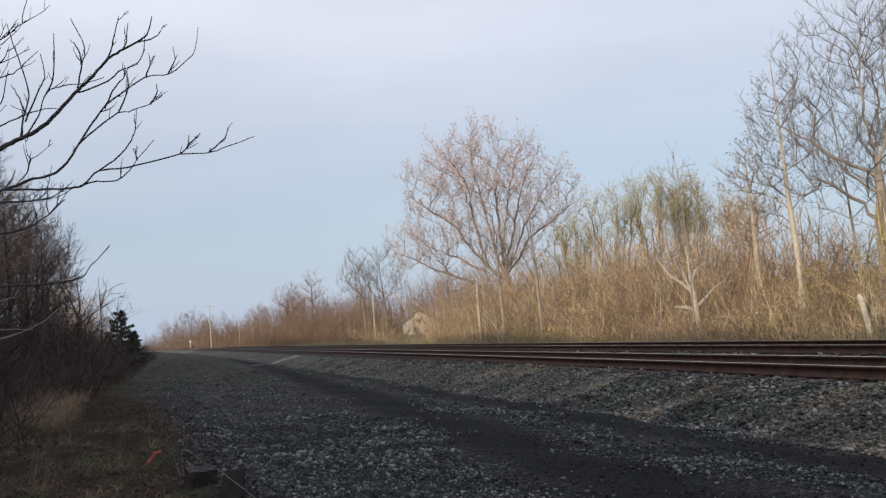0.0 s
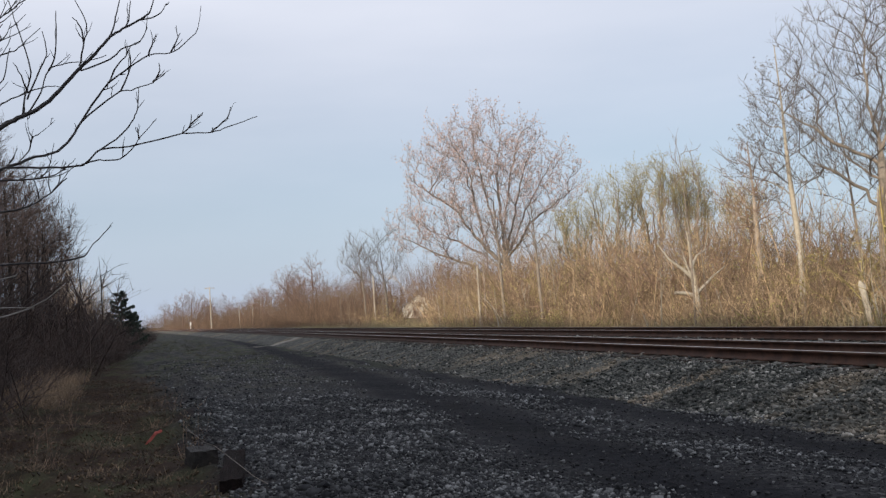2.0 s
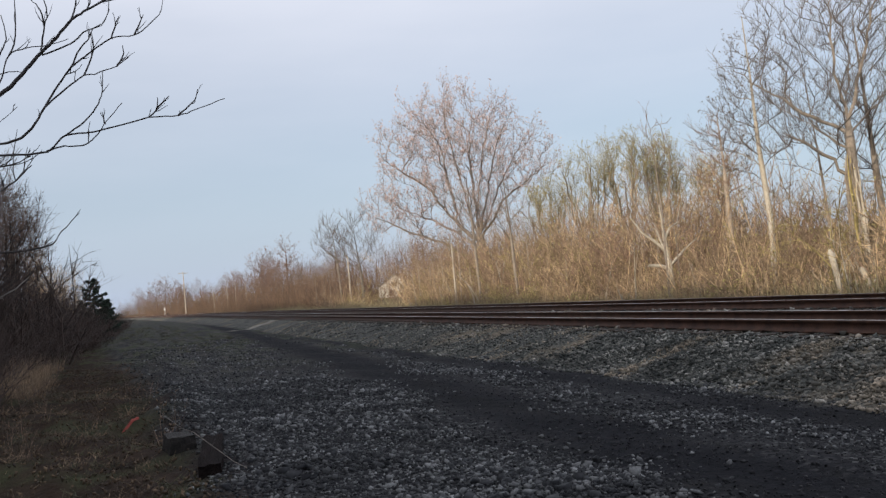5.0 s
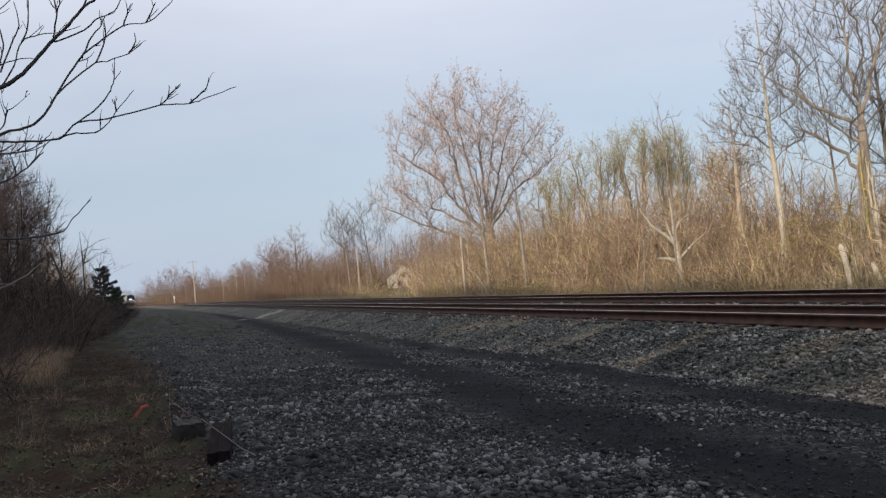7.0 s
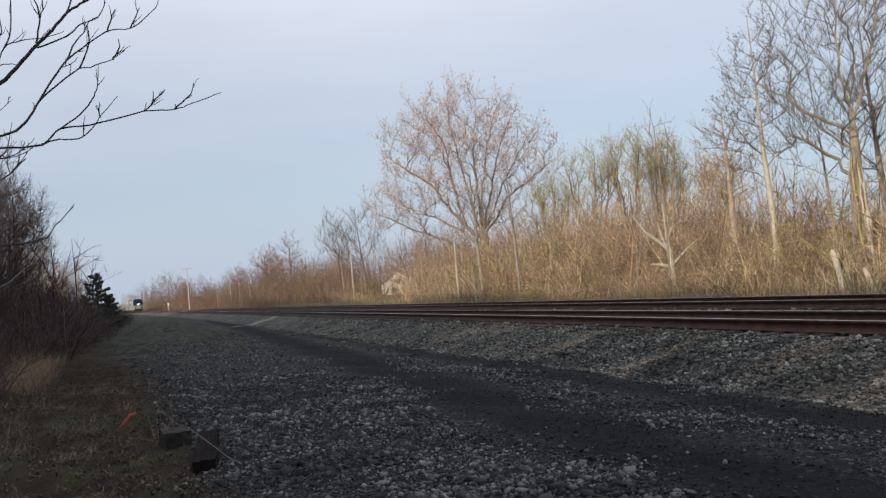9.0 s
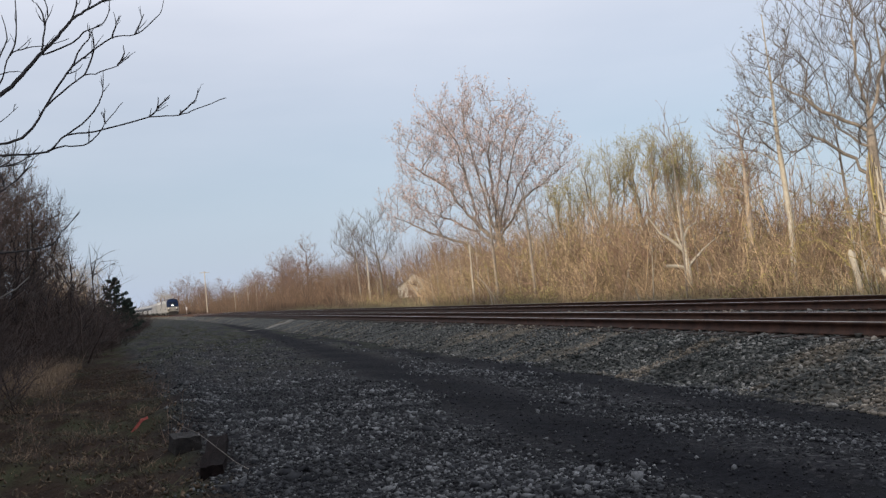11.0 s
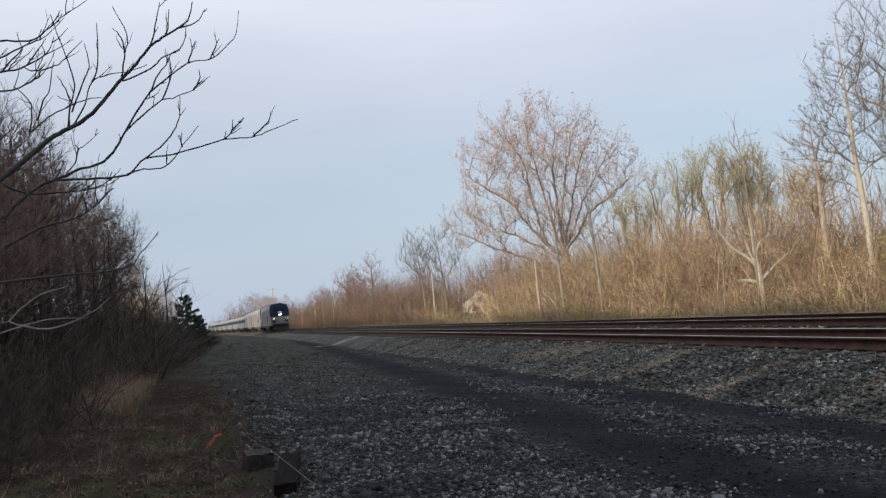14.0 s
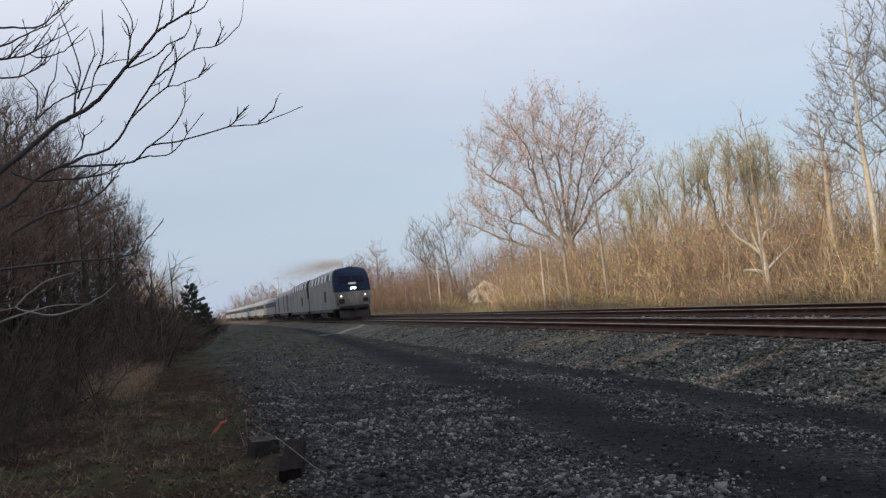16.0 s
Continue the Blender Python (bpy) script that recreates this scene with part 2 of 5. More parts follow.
M["bud_far"] = grained("reddish_buds", (0.16, 0.1, 0.08), (0.36, 0.235, 0.185), 0.6, 0.85, 0, 0.1, 0.01, island=0.4)
M["twig_tan"] = grained("tan_twigs", (0.09, 0.06, 0.038), (0.56, 0.415, 0.26), 0.5, 0.9, 0, 0.2, 0.01, island=0.65)
# darker twig copy: the thicket's shade is put into its colour
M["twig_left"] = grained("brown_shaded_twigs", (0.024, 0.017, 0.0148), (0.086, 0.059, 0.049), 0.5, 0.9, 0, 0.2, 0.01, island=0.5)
# warmer copy: light caught by the upper roadside branches is put into its colour
M["twig_road"] = grained("brown_roadside_twigs", (0.06, 0.04, 0.031), (0.2, 0.132, 0.1), 0.5, 0.9, 0, 0.2, 0.01, island=0.5)
M["bud_pink"] = grained("pink_buds", (0.42, 0.305, 0.275), (0.68, 0.535, 0.49), 0.6, 0.85, 0, 0.1, 0.01, island=0.4)
M["bud_green"] = grained("yellow_green_buds", (0.23, 0.2, 0.075), (0.5, 0.44, 0.19), 0.6, 0.85, 0, 0.1, 0.01, island=0.4)
M["twig_far"] = grained("hazy_brown_twigs", (0.065, 0.042, 0.029), (0.25, 0.165, 0.11), 0.3, 0.9, 0, 0.2, 0.01, island=0.5)
M["twig_olive"] = grained("olive_twigs", (0.14, 0.115, 0.045), (0.4, 0.33, 0.14), 0.5, 0.9, 0, 0.2, 0.01, island=0.5)
M["bud_tan"] = grained("tan_dead_leaves", (0.2, 0.13, 0.06), (0.42, 0.3, 0.15), 0.6, 0.85, 0, 0.1, 0.01, island=0.45)
M["needles"] = grained("dark_pine_needles", (0.008, 0.018, 0.012), (0.03, 0.05, 0.03), 2.0, 0.8, 0, 0.2, 0.01, island=0.4)
# verge grass darkened in its colour for the shade under the trees
M["grass"] = grained("shaded_dead_grass", (0.019, 0.012, 0.008), (0.088, 0.057, 0.037), 0.8, 0.9, 0, 0.1, 0.01, island=0.5)
# sunlit copy of the straw colour; straw_shade below is the shaded one
M["grass_lit"] = grained("sunlit_straw", (0.2, 0.16, 0.08), (0.48, 0.4, 0.22), 0.5, 0.9, 0, 0.1, 0.01, island=0.4)
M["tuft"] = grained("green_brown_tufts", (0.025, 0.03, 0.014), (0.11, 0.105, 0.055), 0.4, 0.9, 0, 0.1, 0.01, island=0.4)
M["straw_shade"] = grained("shaded_straw", (0.11, 0.075, 0.048), (0.34, 0.24, 0.155), 0.8, 0.9, 0, 0.1, 0.01, island=0.5)
# leaf tones lowered to hold the tree shade on the verge
M["leaf"] = grained("shaded_fallen_leaf", (0.03, 0.019, 0.012), (0.15, 0.1, 0.06), 3.0, 0.85, 0, 0.1, 0.01, island=0.6)
M["dead_shoot"] = grained("bleached_dead_bark", (0.16, 0.145, 0.13), (0.34, 0.32, 0.3), 8.0, 0.8, 0, 0.3, 0.004)
M["silver"] = grained("grimy_silver_paint", (0.14, 0.127, 0.11), (0.36, 0.345, 0.32), 1.2, 0.5, 0.1, 0.06, 0.003, stretch=(1, 1, 0.25))
M["smoke"] = grained("grey_smoke", (0.3, 0.285, 0.265), (0.44, 0.42, 0.39), 0.4, 1.0, 0, 0.0, 0.001, spec=0.0)
M["blue"] = grained("navy_blue_paint", (0.003, 0.0095, 0.03), (0.006, 0.017, 0.05), 1.0, 0.5, 0, 0.05, 0.003, spec=0.15)
M["black"] = grained("sooty_black_steel", (0.012, 0.011, 0.011), (0.04, 0.036, 0.033), 3.0, 0.7, 0.2, 0.3, 0.005)
M["grime"] = grained("grimy_roof", (0.06, 0.058, 0.055), (0.15, 0.145, 0.14), 1.0, 0.7, 0.1, 0.1, 0.004)
M["pale_panel"] = grained("pale_grey_panel", (0.55, 0.55, 0.54), (0.72, 0.72, 0.71), 2.0, 0.45, 0, 0.05, 0.003)
M["glass_dark"] = grained("dark_window_glass", (0.004, 0.006, 0.012), (0.007, 0.012, 0.025), 1.0, 0.4, 0, 0.01, 0.001, spec=0.1)
M["steel"] = grained("stainless_steel", (0.2, 0.195, 0.19), (0.3, 0.295, 0.29), 1.5, 0.5, 0.2, 0.08, 0.002, stretch=(3, 0.2, 3))
M["lamp"] = glow("headlight_glow", (1.0, 0.96, 0.88), 14.0)
M["lamp_dim"] = glow("ditch_light_glow", (1.0, 0.95, 0.85), 3.0)
M["white_paint"] = grained("weathered_white_paint", (0.4, 0.37, 0.31), (0.68, 0.64, 0.56), 1.5, 0.8, 0, 0.2, 0.01)
M["shingle"] = grained("grey_shingle", (0.08, 0.075, 0.07), (0.18, 0.17, 0.16), 2.0, 0.9, 0, 0.3, 0.02)
M["pole_wood"] = grained("weathered_pole_timber", (0.3, 0.26, 0.21), (0.5, 0.45, 0.38), 2.0, 0.85, 0, 0.3, 0.01)
M["red_tape"] = grained("faded_red_tape", (0.34, 0.05, 0.04), (0.55, 0.15, 0.12), 8.0, 0.6, 0, 0.2, 0.005)


# ---- mesh helpers ----
def mesh_np(name, verts, quads=None, tris=None, mats=(), index=None, smooth=False):
    me = bpy.data.meshes.new(name)
    nq = 0 if quads is None else len(quads)
    ntr = 0 if tris is None else len(tris)
    me.vertices.add(len(verts))
    me.vertices.foreach_set("co", np.asarray(verts, np.float32).ravel())
    loops = np.concatenate([np.asarray(a, np.int32).ravel() for a, k in ((quads, nq), (tris, ntr)) if k])
    me.loops.add(len(loops))
    me.loops.foreach_set("vertex_index", loops)
    me.polygons.add(nq + ntr)
    me.polygons.foreach_set("loop_start", np.concatenate([np.arange(nq) * 4, nq * 4 + np.arange(ntr) * 3]).astype(np.int32))
    if index is not None:
        me.polygons.foreach_set("material_index", np.asarray(index, np.int32))
    if smooth:
        me.polygons.foreach_set("use_smooth", np.ones(nq + ntr, bool))
    for m in mats:
        me.materials.append(m)
    me.update(calc_edges=True)
    me.validate()
    return me


def part(name, data, parent=None, label="", at=None):
    """Links a mesh, or a bmesh with one material, as one object under a thing."""
    ob = new(name, data)
    if parent is not None:
        ob.parent = parent
    if at is not None:
        ob.matrix_basis = at
    return tagged(ob, label)


def from_bm(name, bm, mat, bevel=0.0):
    if bevel:
        bmesh.ops.bevel(bm, geom=bm.edges[:], offset=bevel, segments=2, affect="EDGES", clamp_overlap=True)
    me = bpy.data.meshes.new(name)
    bm.to_mesh(me)
    bm.free()
    me.materials.append(mat)
    return me


def add_box(bm, sx, sy, sz, m):
    bmesh.ops.create_cube(bm, size=1, matrix=m @ Matrix.Diagonal((sx, sy, sz, 1)))


def add_cyl(bm, r, h, m, seg=16, r2=None):
    bmesh.ops.create_cone(bm, cap_ends=True, segments=seg, radius1=r, radius2=r if r2 is None else r2, depth=h, matrix=m)


def box_mesh(name, sx, sy, sz, mat, m=Matrix(), bevel=0.01):
    bm = bmesh.new()
    add_box(bm, sx, sy, sz, m)
    return from_bm(name, bm, mat, bevel)


class Tubes:
    """Gathers tapering tubes and small buds into one mesh."""

    def __init__(self):
        self.v, self.q, self.t, self.n, self.tips = [], [], [], 0, []

    def tube(self, pts, radii, k=3):
        pts, radii = np.asarray(pts, float), np.asarray(radii, float)
        d = pts[-1] - pts[0]
        d = d / (np.linalg.norm(d) + 1e-9)
        a = np.cross(d, (0, 0, 1) if abs(d[2]) < 0.9 else (1, 0, 0))
        a /= np.linalg.norm(a)
        b = np.cross(d, a)
        ang = np.arange(k) * 2 * np.pi / k
        ring = np.cos(ang)[:, None] * a + np.sin(ang)[:, None] * b
        self.v.append((pts[:, None, :] + ring[None] * radii[:, None, None]).reshape(-1, 3))
        i = np.arange(len(pts) - 1)[:, None] * k
        j = np.arange(k)[None]
        self.q.append((np.stack([i + j, i + (j + 1) % k, i + k + (j + 1) % k, i + k + j], -1) + self.n).reshape(-1, 4))
        self.n += len(pts) * k

    def spike(self, p, q, r):
        """A twig that runs out to a point."""
        p, q = np.asarray(p, float), np.asarray(q, float)
        d = q - p
        a = np.array((d[1], -d[0], 0.0)) if abs(d[0]) + abs(d[1]) > 1e-6 else np.array((1.0, 0, 0))
        a *= r / np.linalg.norm(a)
        b = np.cross(d, a)
        b *= r / (np.linalg.norm(b) + 1e-9)
        self.v.append(np.stack([p + a, p - 0.5 * a + 0.87 * b, p - 0.5 * a - 0.87 * b, q]))
        n = self.n
        self.t.append(np.array(((n, n + 1, n + 3), (n + 1, n + 2, n + 3), (n + 2, n, n + 3))))
        self.n += 4

    def arrays(self):
        none = np.zeros((0, 4), int)
        return np.concatenate(self.v), np.concatenate(self.q) if self.q else none, np.concatenate(self.t) if self.t else none[:, :3]

    def mesh(self, name, mat):
        v, q, t = self.arrays()
        return mesh_np(name, v, q, t, (mat,), smooth=True)


TETRA = np.array([(1, 0, -0.6), (-0.5, 0.87, -0.6), (-0.5, -0.87, -0.6), (0, 0, 1.1)])
TETRA_F = np.array([(0, 2, 1), (0, 1, 3), (1, 2, 3), (2, 0, 3)])


def bud_mesh(name, pts, size, mat, rs):
    pts = np.asarray(pts)
    n = len(pts)
    s = size * rs.uniform(0.5, 1.4, (n, 1, 1))
    q = rs.normal(size=(n, 3, 3))
    u, _, w = np.linalg.svd(q)
    shape = (TETRA * (0.5, 0.5, 1.0))[None] @ (u @ w)
    v = (pts[:, None] + shape * s).reshape(-1, 3)
    t = (TETRA_F[None] + 4 * np.arange(n)[:, None, None]).reshape(-1, 3)
    return mesh_np(name, v, None, t, (mat,))


def turned(rng, d, angle):
    """A direction at that angle (degrees) from d, to a random side."""
    d = Vector(d).normalized()
    side = d.orthogonal().normalized()
    side.rotate(Matrix.Rotation(rng.uniform(0, 6.283), 3, d))
    return (d * math.cos(radians(angle)) + side * math.sin(radians(angle))).normalized()


def tree(name, label, at, trunk, radius, crowns, bark, twig=None, bud=None, bud_size=0.1, bud_share=1.0, seg=0.6, twig_len=0.8, twigs=2, seed=1, group="", rise=0.35, min_r=0.012, sub=1, lumps=0.0, steep=0.15, limbs=()):
    """A tree whose limbs reach for points spread through its crown and thin out as they fork.
    trunk: points of the trunk's line. limbs: lines of the main limbs. crowns: ellipsoids (x, y, z, rx, ry, rz, points)."""
    rng, rs = random.Random(seed), np.random.RandomState(seed)
    line = [Vector(p) for p in trunk]
    P, par, D = [], [], []
    for a, b in zip(line, line[1:]):
        n = max(2, int((b - a).length / 0.5))
        for k in range(n):
            P.append(np.array(a.lerp(b, k / n)))
            D.append(np.array((b - a).normalized()))
            par.append(len(P) - 2)
    P.append(np.array(line[-1]))
    D.append(D[-1])
    par.append(len(P) - 2)
    nt = len(P)
    first = int(nt * 0.45)
    goals = []
    for cx, cy, cz, rx, ry, rz, n in crowns:
        while n > 0:
            d = rs.normal(size=3)
            d /= np.linalg.norm(d)
            if lumps and rs.uniform() < lumps * (0.5 + 0.5 * math.sin(5 * d[0] + 2 * seed) * math.sin(4 * d[1] + seed) * math.sin(6 * d[2] + 1)):
                continue
            goals.append(np.array((cx, cy, cz)) + d * (rx, ry, rz) * rs.uniform(0.12, 1) ** 0.45)
            n -= 1
    fork = P[first]
    goals.sort(key=lambda g: np.linalg.norm(g - fork))
    chains, A = [], np.zeros((nt + 40 * (len(goals) + len(limbs)), 3))
    A[:nt] = P
    count = nt
    way = np.zeros(len(A))  # length of wood from the fork
    way[:nt] = np.maximum(0, (np.arange(nt) - first) * 0.25)
    for line in limbs:
        L = np.array(line, float)
        i = int(np.argmin(((A[:count] - L[0]) ** 2).sum(1)))
        run = np.concatenate([[0], np.cumsum(np.linalg.norm(np.diff(L, axis=0), axis=1))])
        n = min(max(4, int(run[-1] / seg)), 36)
        chain = [i]
        for t in np.linspace(0, run[-1], n + 1)[1:]:
            A[count] = [np.interp(t, run, L[:, c]) for c in range(3)] + rs.normal(0, 0.11 * seg, 3)
            v = A[count] - A[chain[-1]]
            D.append(v / (np.linalg.norm(v) + 1e-9))
            par.append(chain[-1])
            way[count] = way[chain[-1]] + 0.45 * np.linalg.norm(v)
            chain.append(count)
            count += 1
        chains.append(chain)
    for g in goals:
        d = A[first:count] - g
        cost = np.sqrt((d * d).sum(1)) + 1.2 * np.maximum(0, d[:, 2] + 0.2 + steep * np.hypot(d[:, 0], d[:, 1])) + 0.38 * way[first:count]
        i = first + int(np.argmin(cost))
        L = float(np.linalg.norm(A[i] - g))
        if L < 0.25:
            continue
        c = A[i] + D[i] * L * 0.12 + (g - A[i]) * 0.42 + np.array((0, 0, -0.05 * L))
        n = min(max(2, int(L / seg)), 30)
        chain = [i]
        for k in range(1, n + 1):
            t = k / n
            p = A[i] * (1 - t) ** 2 + 2 * t * (1 - t) * c + g * t * t + rs.normal(0, 0.06 * seg, 3)
            A[count] = p
            v = p - A[chain[-1]]
            D.append(v / (np.linalg.norm(v) + 1e-9))
            par.append(chain[-1])
            way[count] = way[chain[-1]] + np.linalg.norm(v)
            chain.append(count)
            count += 1
        chains.append(chain)
    w = np.zeros(count)
    for c in chains:
        w[c[-1]] += 1
    for i in range(count - 1, 0, -1):
        w[par[i]] += w[i]
    R = np.maximum(radius * (w / w[0]) ** 0.6, min_r)
    R[:nt] = np.maximum(R[:nt], radius * np.linspace(1, 0.16, nt))
    root = tagged(new(name), label, "tree", group)
    root.matrix_basis = Matrix.Translation(at)
    T = Tubes()
    T.tube(A[:nt], R[:nt] * np.where(np.arange(nt) == 0, 1.25, 1), 9)
    big, fine, tips = T, Tubes(), []
    for c in chains:
        r = R[c].copy()
        r[0] = min(r[0], r[1] * 1.15)
        (big if r[1] > radius * 0.22 else fine).tube(A[c], r, 6 if r[1] > 0.1 else 4 if r[1] > 0.035 else 3)
        for i in c[1:]:
            if R[i] > radius * 0.3:
                continue
            for _ in range(twigs):
                e = turned(rng, D[i], rng.uniform(20, 60))
                e = np.array((e.x, e.y, e.z + rise)) * twig_len * rng.uniform(0.4, 1.15)
                q = A[i] + e
                fine.spike(A[i], q, max(min_r * 0.75, R[i] * 0.4))
                tips.append(q)
                for _ in range(sub):
                    o = A[i] + e * rng.uniform(0.25, 0.85)
                    f = np.array(turned(rng, Vector(e), rng.uniform(25, 55))) * twig_len * rng.uniform(0.25, 0.5) + (0, 0, 0.1 * twig_len)
                    fine.spike(o, o + f, min_r * 0.6)
                    tips.append(o + f)
    part("trunk", big.mesh("trunk", bark), root)
    tagged(part("crown", fine.mesh("crown", twig or bark), root), kind="stuff")
    if bud:
        Q = np.array(tips)
        Q = Q[rs.uniform(size=len(Q)) < bud_share]
        tagged(part("foliage", bud_mesh("foliage", Q + rs.normal(0, bud_size * 0.5, Q.shape), bud_size, bud, rs), root), kind="stuff")
    return root


def scatter(name, label, kind_mat, clumps, places, category="brush"):
    """Joins turned and scaled copies of small clumps (vertices, quads) into one mass of stuff. places: x, y, z, turn, scale, height."""
    vs, qs, ts, n = [], [], [], 0
    for i, (x, y, z, a, s, h) in enumerate(places):
        v, q, t = clumps[i % len(clumps)]
        c, d = math.cos(a) * s, math.sin(a) * s
        w = np.empty_like(v)
        w[:, 0], w[:, 1], w[:, 2] = v[:, 0] * c - v[:, 1] * d + x, v[:, 0] * d + v[:, 1] * c + y, v[:, 2] * h + z
        vs.append(w)
        qs.append(q + n)
        ts.append(t + n)
        n += len(v)
    ob = new(name, mesh_np(name, np.concatenate(vs), np.concatenate(qs), np.concatenate(ts), (kind_mat,)))
    return tagged(ob, label, category, kind="stuff")


# ---- ground ----
RAIL_A, TRACK_GAP, GAUGE, RAIL_TOP = 9.49, 4.11, 1.505, 0.62


def smooth01(x):
    x = np.clip(x, 0, 1)
    return x * x * (3 - 2 * x)


def height(x, y):
    x, y = np.asarray(x, float), np.asarray(y, float)
    u = x + bend(y)
    z = np.interp(u, (-400, -90, -60, -24, -12, -6, -2.5, -0.6, 0.6, 5.5, 7.1, 8.75, 9.0, 15.5, 15.8, 17.4, 24, 40, 400),
                  (0, 0, 0, 0, 0, 0.25, -0.12, -0.1, 0.0, 0.0, -0.06, 0.36, 0.405, 0.405, 0.37, -0.3, 0.15, 0.3, 0.5))
    # gullies down the side of the bank, and a low berm of scraped spoil beside the road
    z = z + 0.055 * np.sin(y * 3.9 + 1.1 * np.sin(y * 0.7) + 1.5 * u) * smooth01((u - 6.9) / 0.7) * smooth01((8.8 - u) / 0.6)
    z = z + (0.15 + 0.06 * np.sin(y * 1.9) + 0.04 * np.sin(y * 4.3 + x * 3)) * np.exp(-(((u - 0.55 - 0.02 * (y - 18)) / 0.5) ** 2)) * smooth01((y - 12.6) / 2.5) * smooth01((36 - y) / 9)
    # a low wooded bank, added behind the brush to close gaps to the sky
    z = z + 4.6 * smooth01((u - 34) / 40) * smooth01((150 - y) / 60)
    # unseen hill on the sunward side, added to shade the road and train
    shade_ridge = smooth01((-21 - x) / 25) * smooth01((x + 160) / 70) * smooth01((170 - y) / 60) * smooth01((y + 260) / 80)
    z = z + 26.0 * shade_ridge
    rough = 0.05 * np.sin(x * 1.7 + 1.3 * np.sin(y * 0.6)) * np.sin(y * 0.9 + x * 0.4) + 0.03 * np.sin(x * 4.1 + y * 2.3)
    return z + rough * np.where((u > 8.6) & (u < 16.2), 0.15, np.where(u < 0.5, 1.6, 0.55))


def make_ground():
    us = np.concatenate([[-3500, -1800, -900, -400, -200], np.arange(-120, -12, 6.0), np.arange(-12, -4, 0.6), np.arange(-4, 18, 0.2), np.arange(18, 40, 1.5), [45, 60, 90, 150, 300, 700, 1500, 3500]])
    ys = np.concatenate([[-1500, -600, -300], np.arange(-260, -10, 10.0), np.arange(-10, 0, 1.0), np.arange(0, 30, 0.25), np.arange(30, 80, 0.8), np.arange(80, 200, 4.0), np.arange(200, 700, 20.0), [800, 1000, 1500, 2500, 4500]])
    U, Y = np.meshgrid(us, ys)
    X = U - bend(Y) * (np.abs(U) < 900)
    Z = height(X, Y)
    a, b = len(us), len(ys)
    i = (np.arange(b - 1)[:, None] * a + np.arange(a - 1)[None]).ravel()
    me = mesh_np("ground", np.stack([X, Y, Z], -1).reshape(-1, 3), np.stack([i, i + 1, i + 1 + a, i + a], -1), None, (M["ground"],), smooth=True)
    tagged(new("ground", me), "dark gravel service road with black wheel tracks beside the ballast", "ground", kind="structure")


make_ground()


# ---- railway ----
RAIL_PROFILE = [(-0.075, 0), (0.075, 0), (0.075, 0.012), (0.012, 0.035), (0.012, 0.13), (0.036, 0.142), (0.037, 0.17), (0.03, 0.18), (-0.03, 0.18), (-0.037, 0.17), (-0.036, 0.142), (-0.012, 0.13), (-0.012, 0.035), (-0.075, 0.012)]


def rail_mesh(u):
    ys = np.concatenate([np.arange(-60, 60, 3.0), np.arange(60, 300, 10.0), np.arange(300, 901, 25.0)])
    k = len(RAIL_PROFILE)
    v = np.array([[(u - bend(y) + a, y, RAIL_TOP - 0.18 + h) for a, h in RAIL_PROFILE] for y in ys]).reshape(-1, 3)
    i = np.arange(len(ys) - 1)[:, None] * k
    j = np.arange(k)[None]
    q = np.stack([i + j, i + k + j, i + k + (j + 1) % k, i + (j + 1) % k], -1).reshape(-1, 4)[:, ::-1]
    idx = np.tile([1 if j in (7,) else 0 for j in range(k)], len(ys) - 1)
    return mesh_np("rail", v, q, None, (M["rail_rust"], M["rail_top"]), idx)


def sleeper_mesh(seed):
    bm = bmesh.new()
    add_box(bm, 2.6, 0.23, 0.18, Matrix())
    bmesh.ops.bevel(bm, geom=bm.edges[:], offset=0.012, segments=1, affect="EDGES")
    rng = random.Random(seed)
    for v in bm.verts:
        v.co += Vector((rng.uniform(-0.04, 0.04) if abs(v.co.x) > 1 else 0, rng.uniform(-0.008, 0.008), rng.uniform(-0.006, 0.004)))
    return from_bm("sleeper", bm, M["sleeper"])


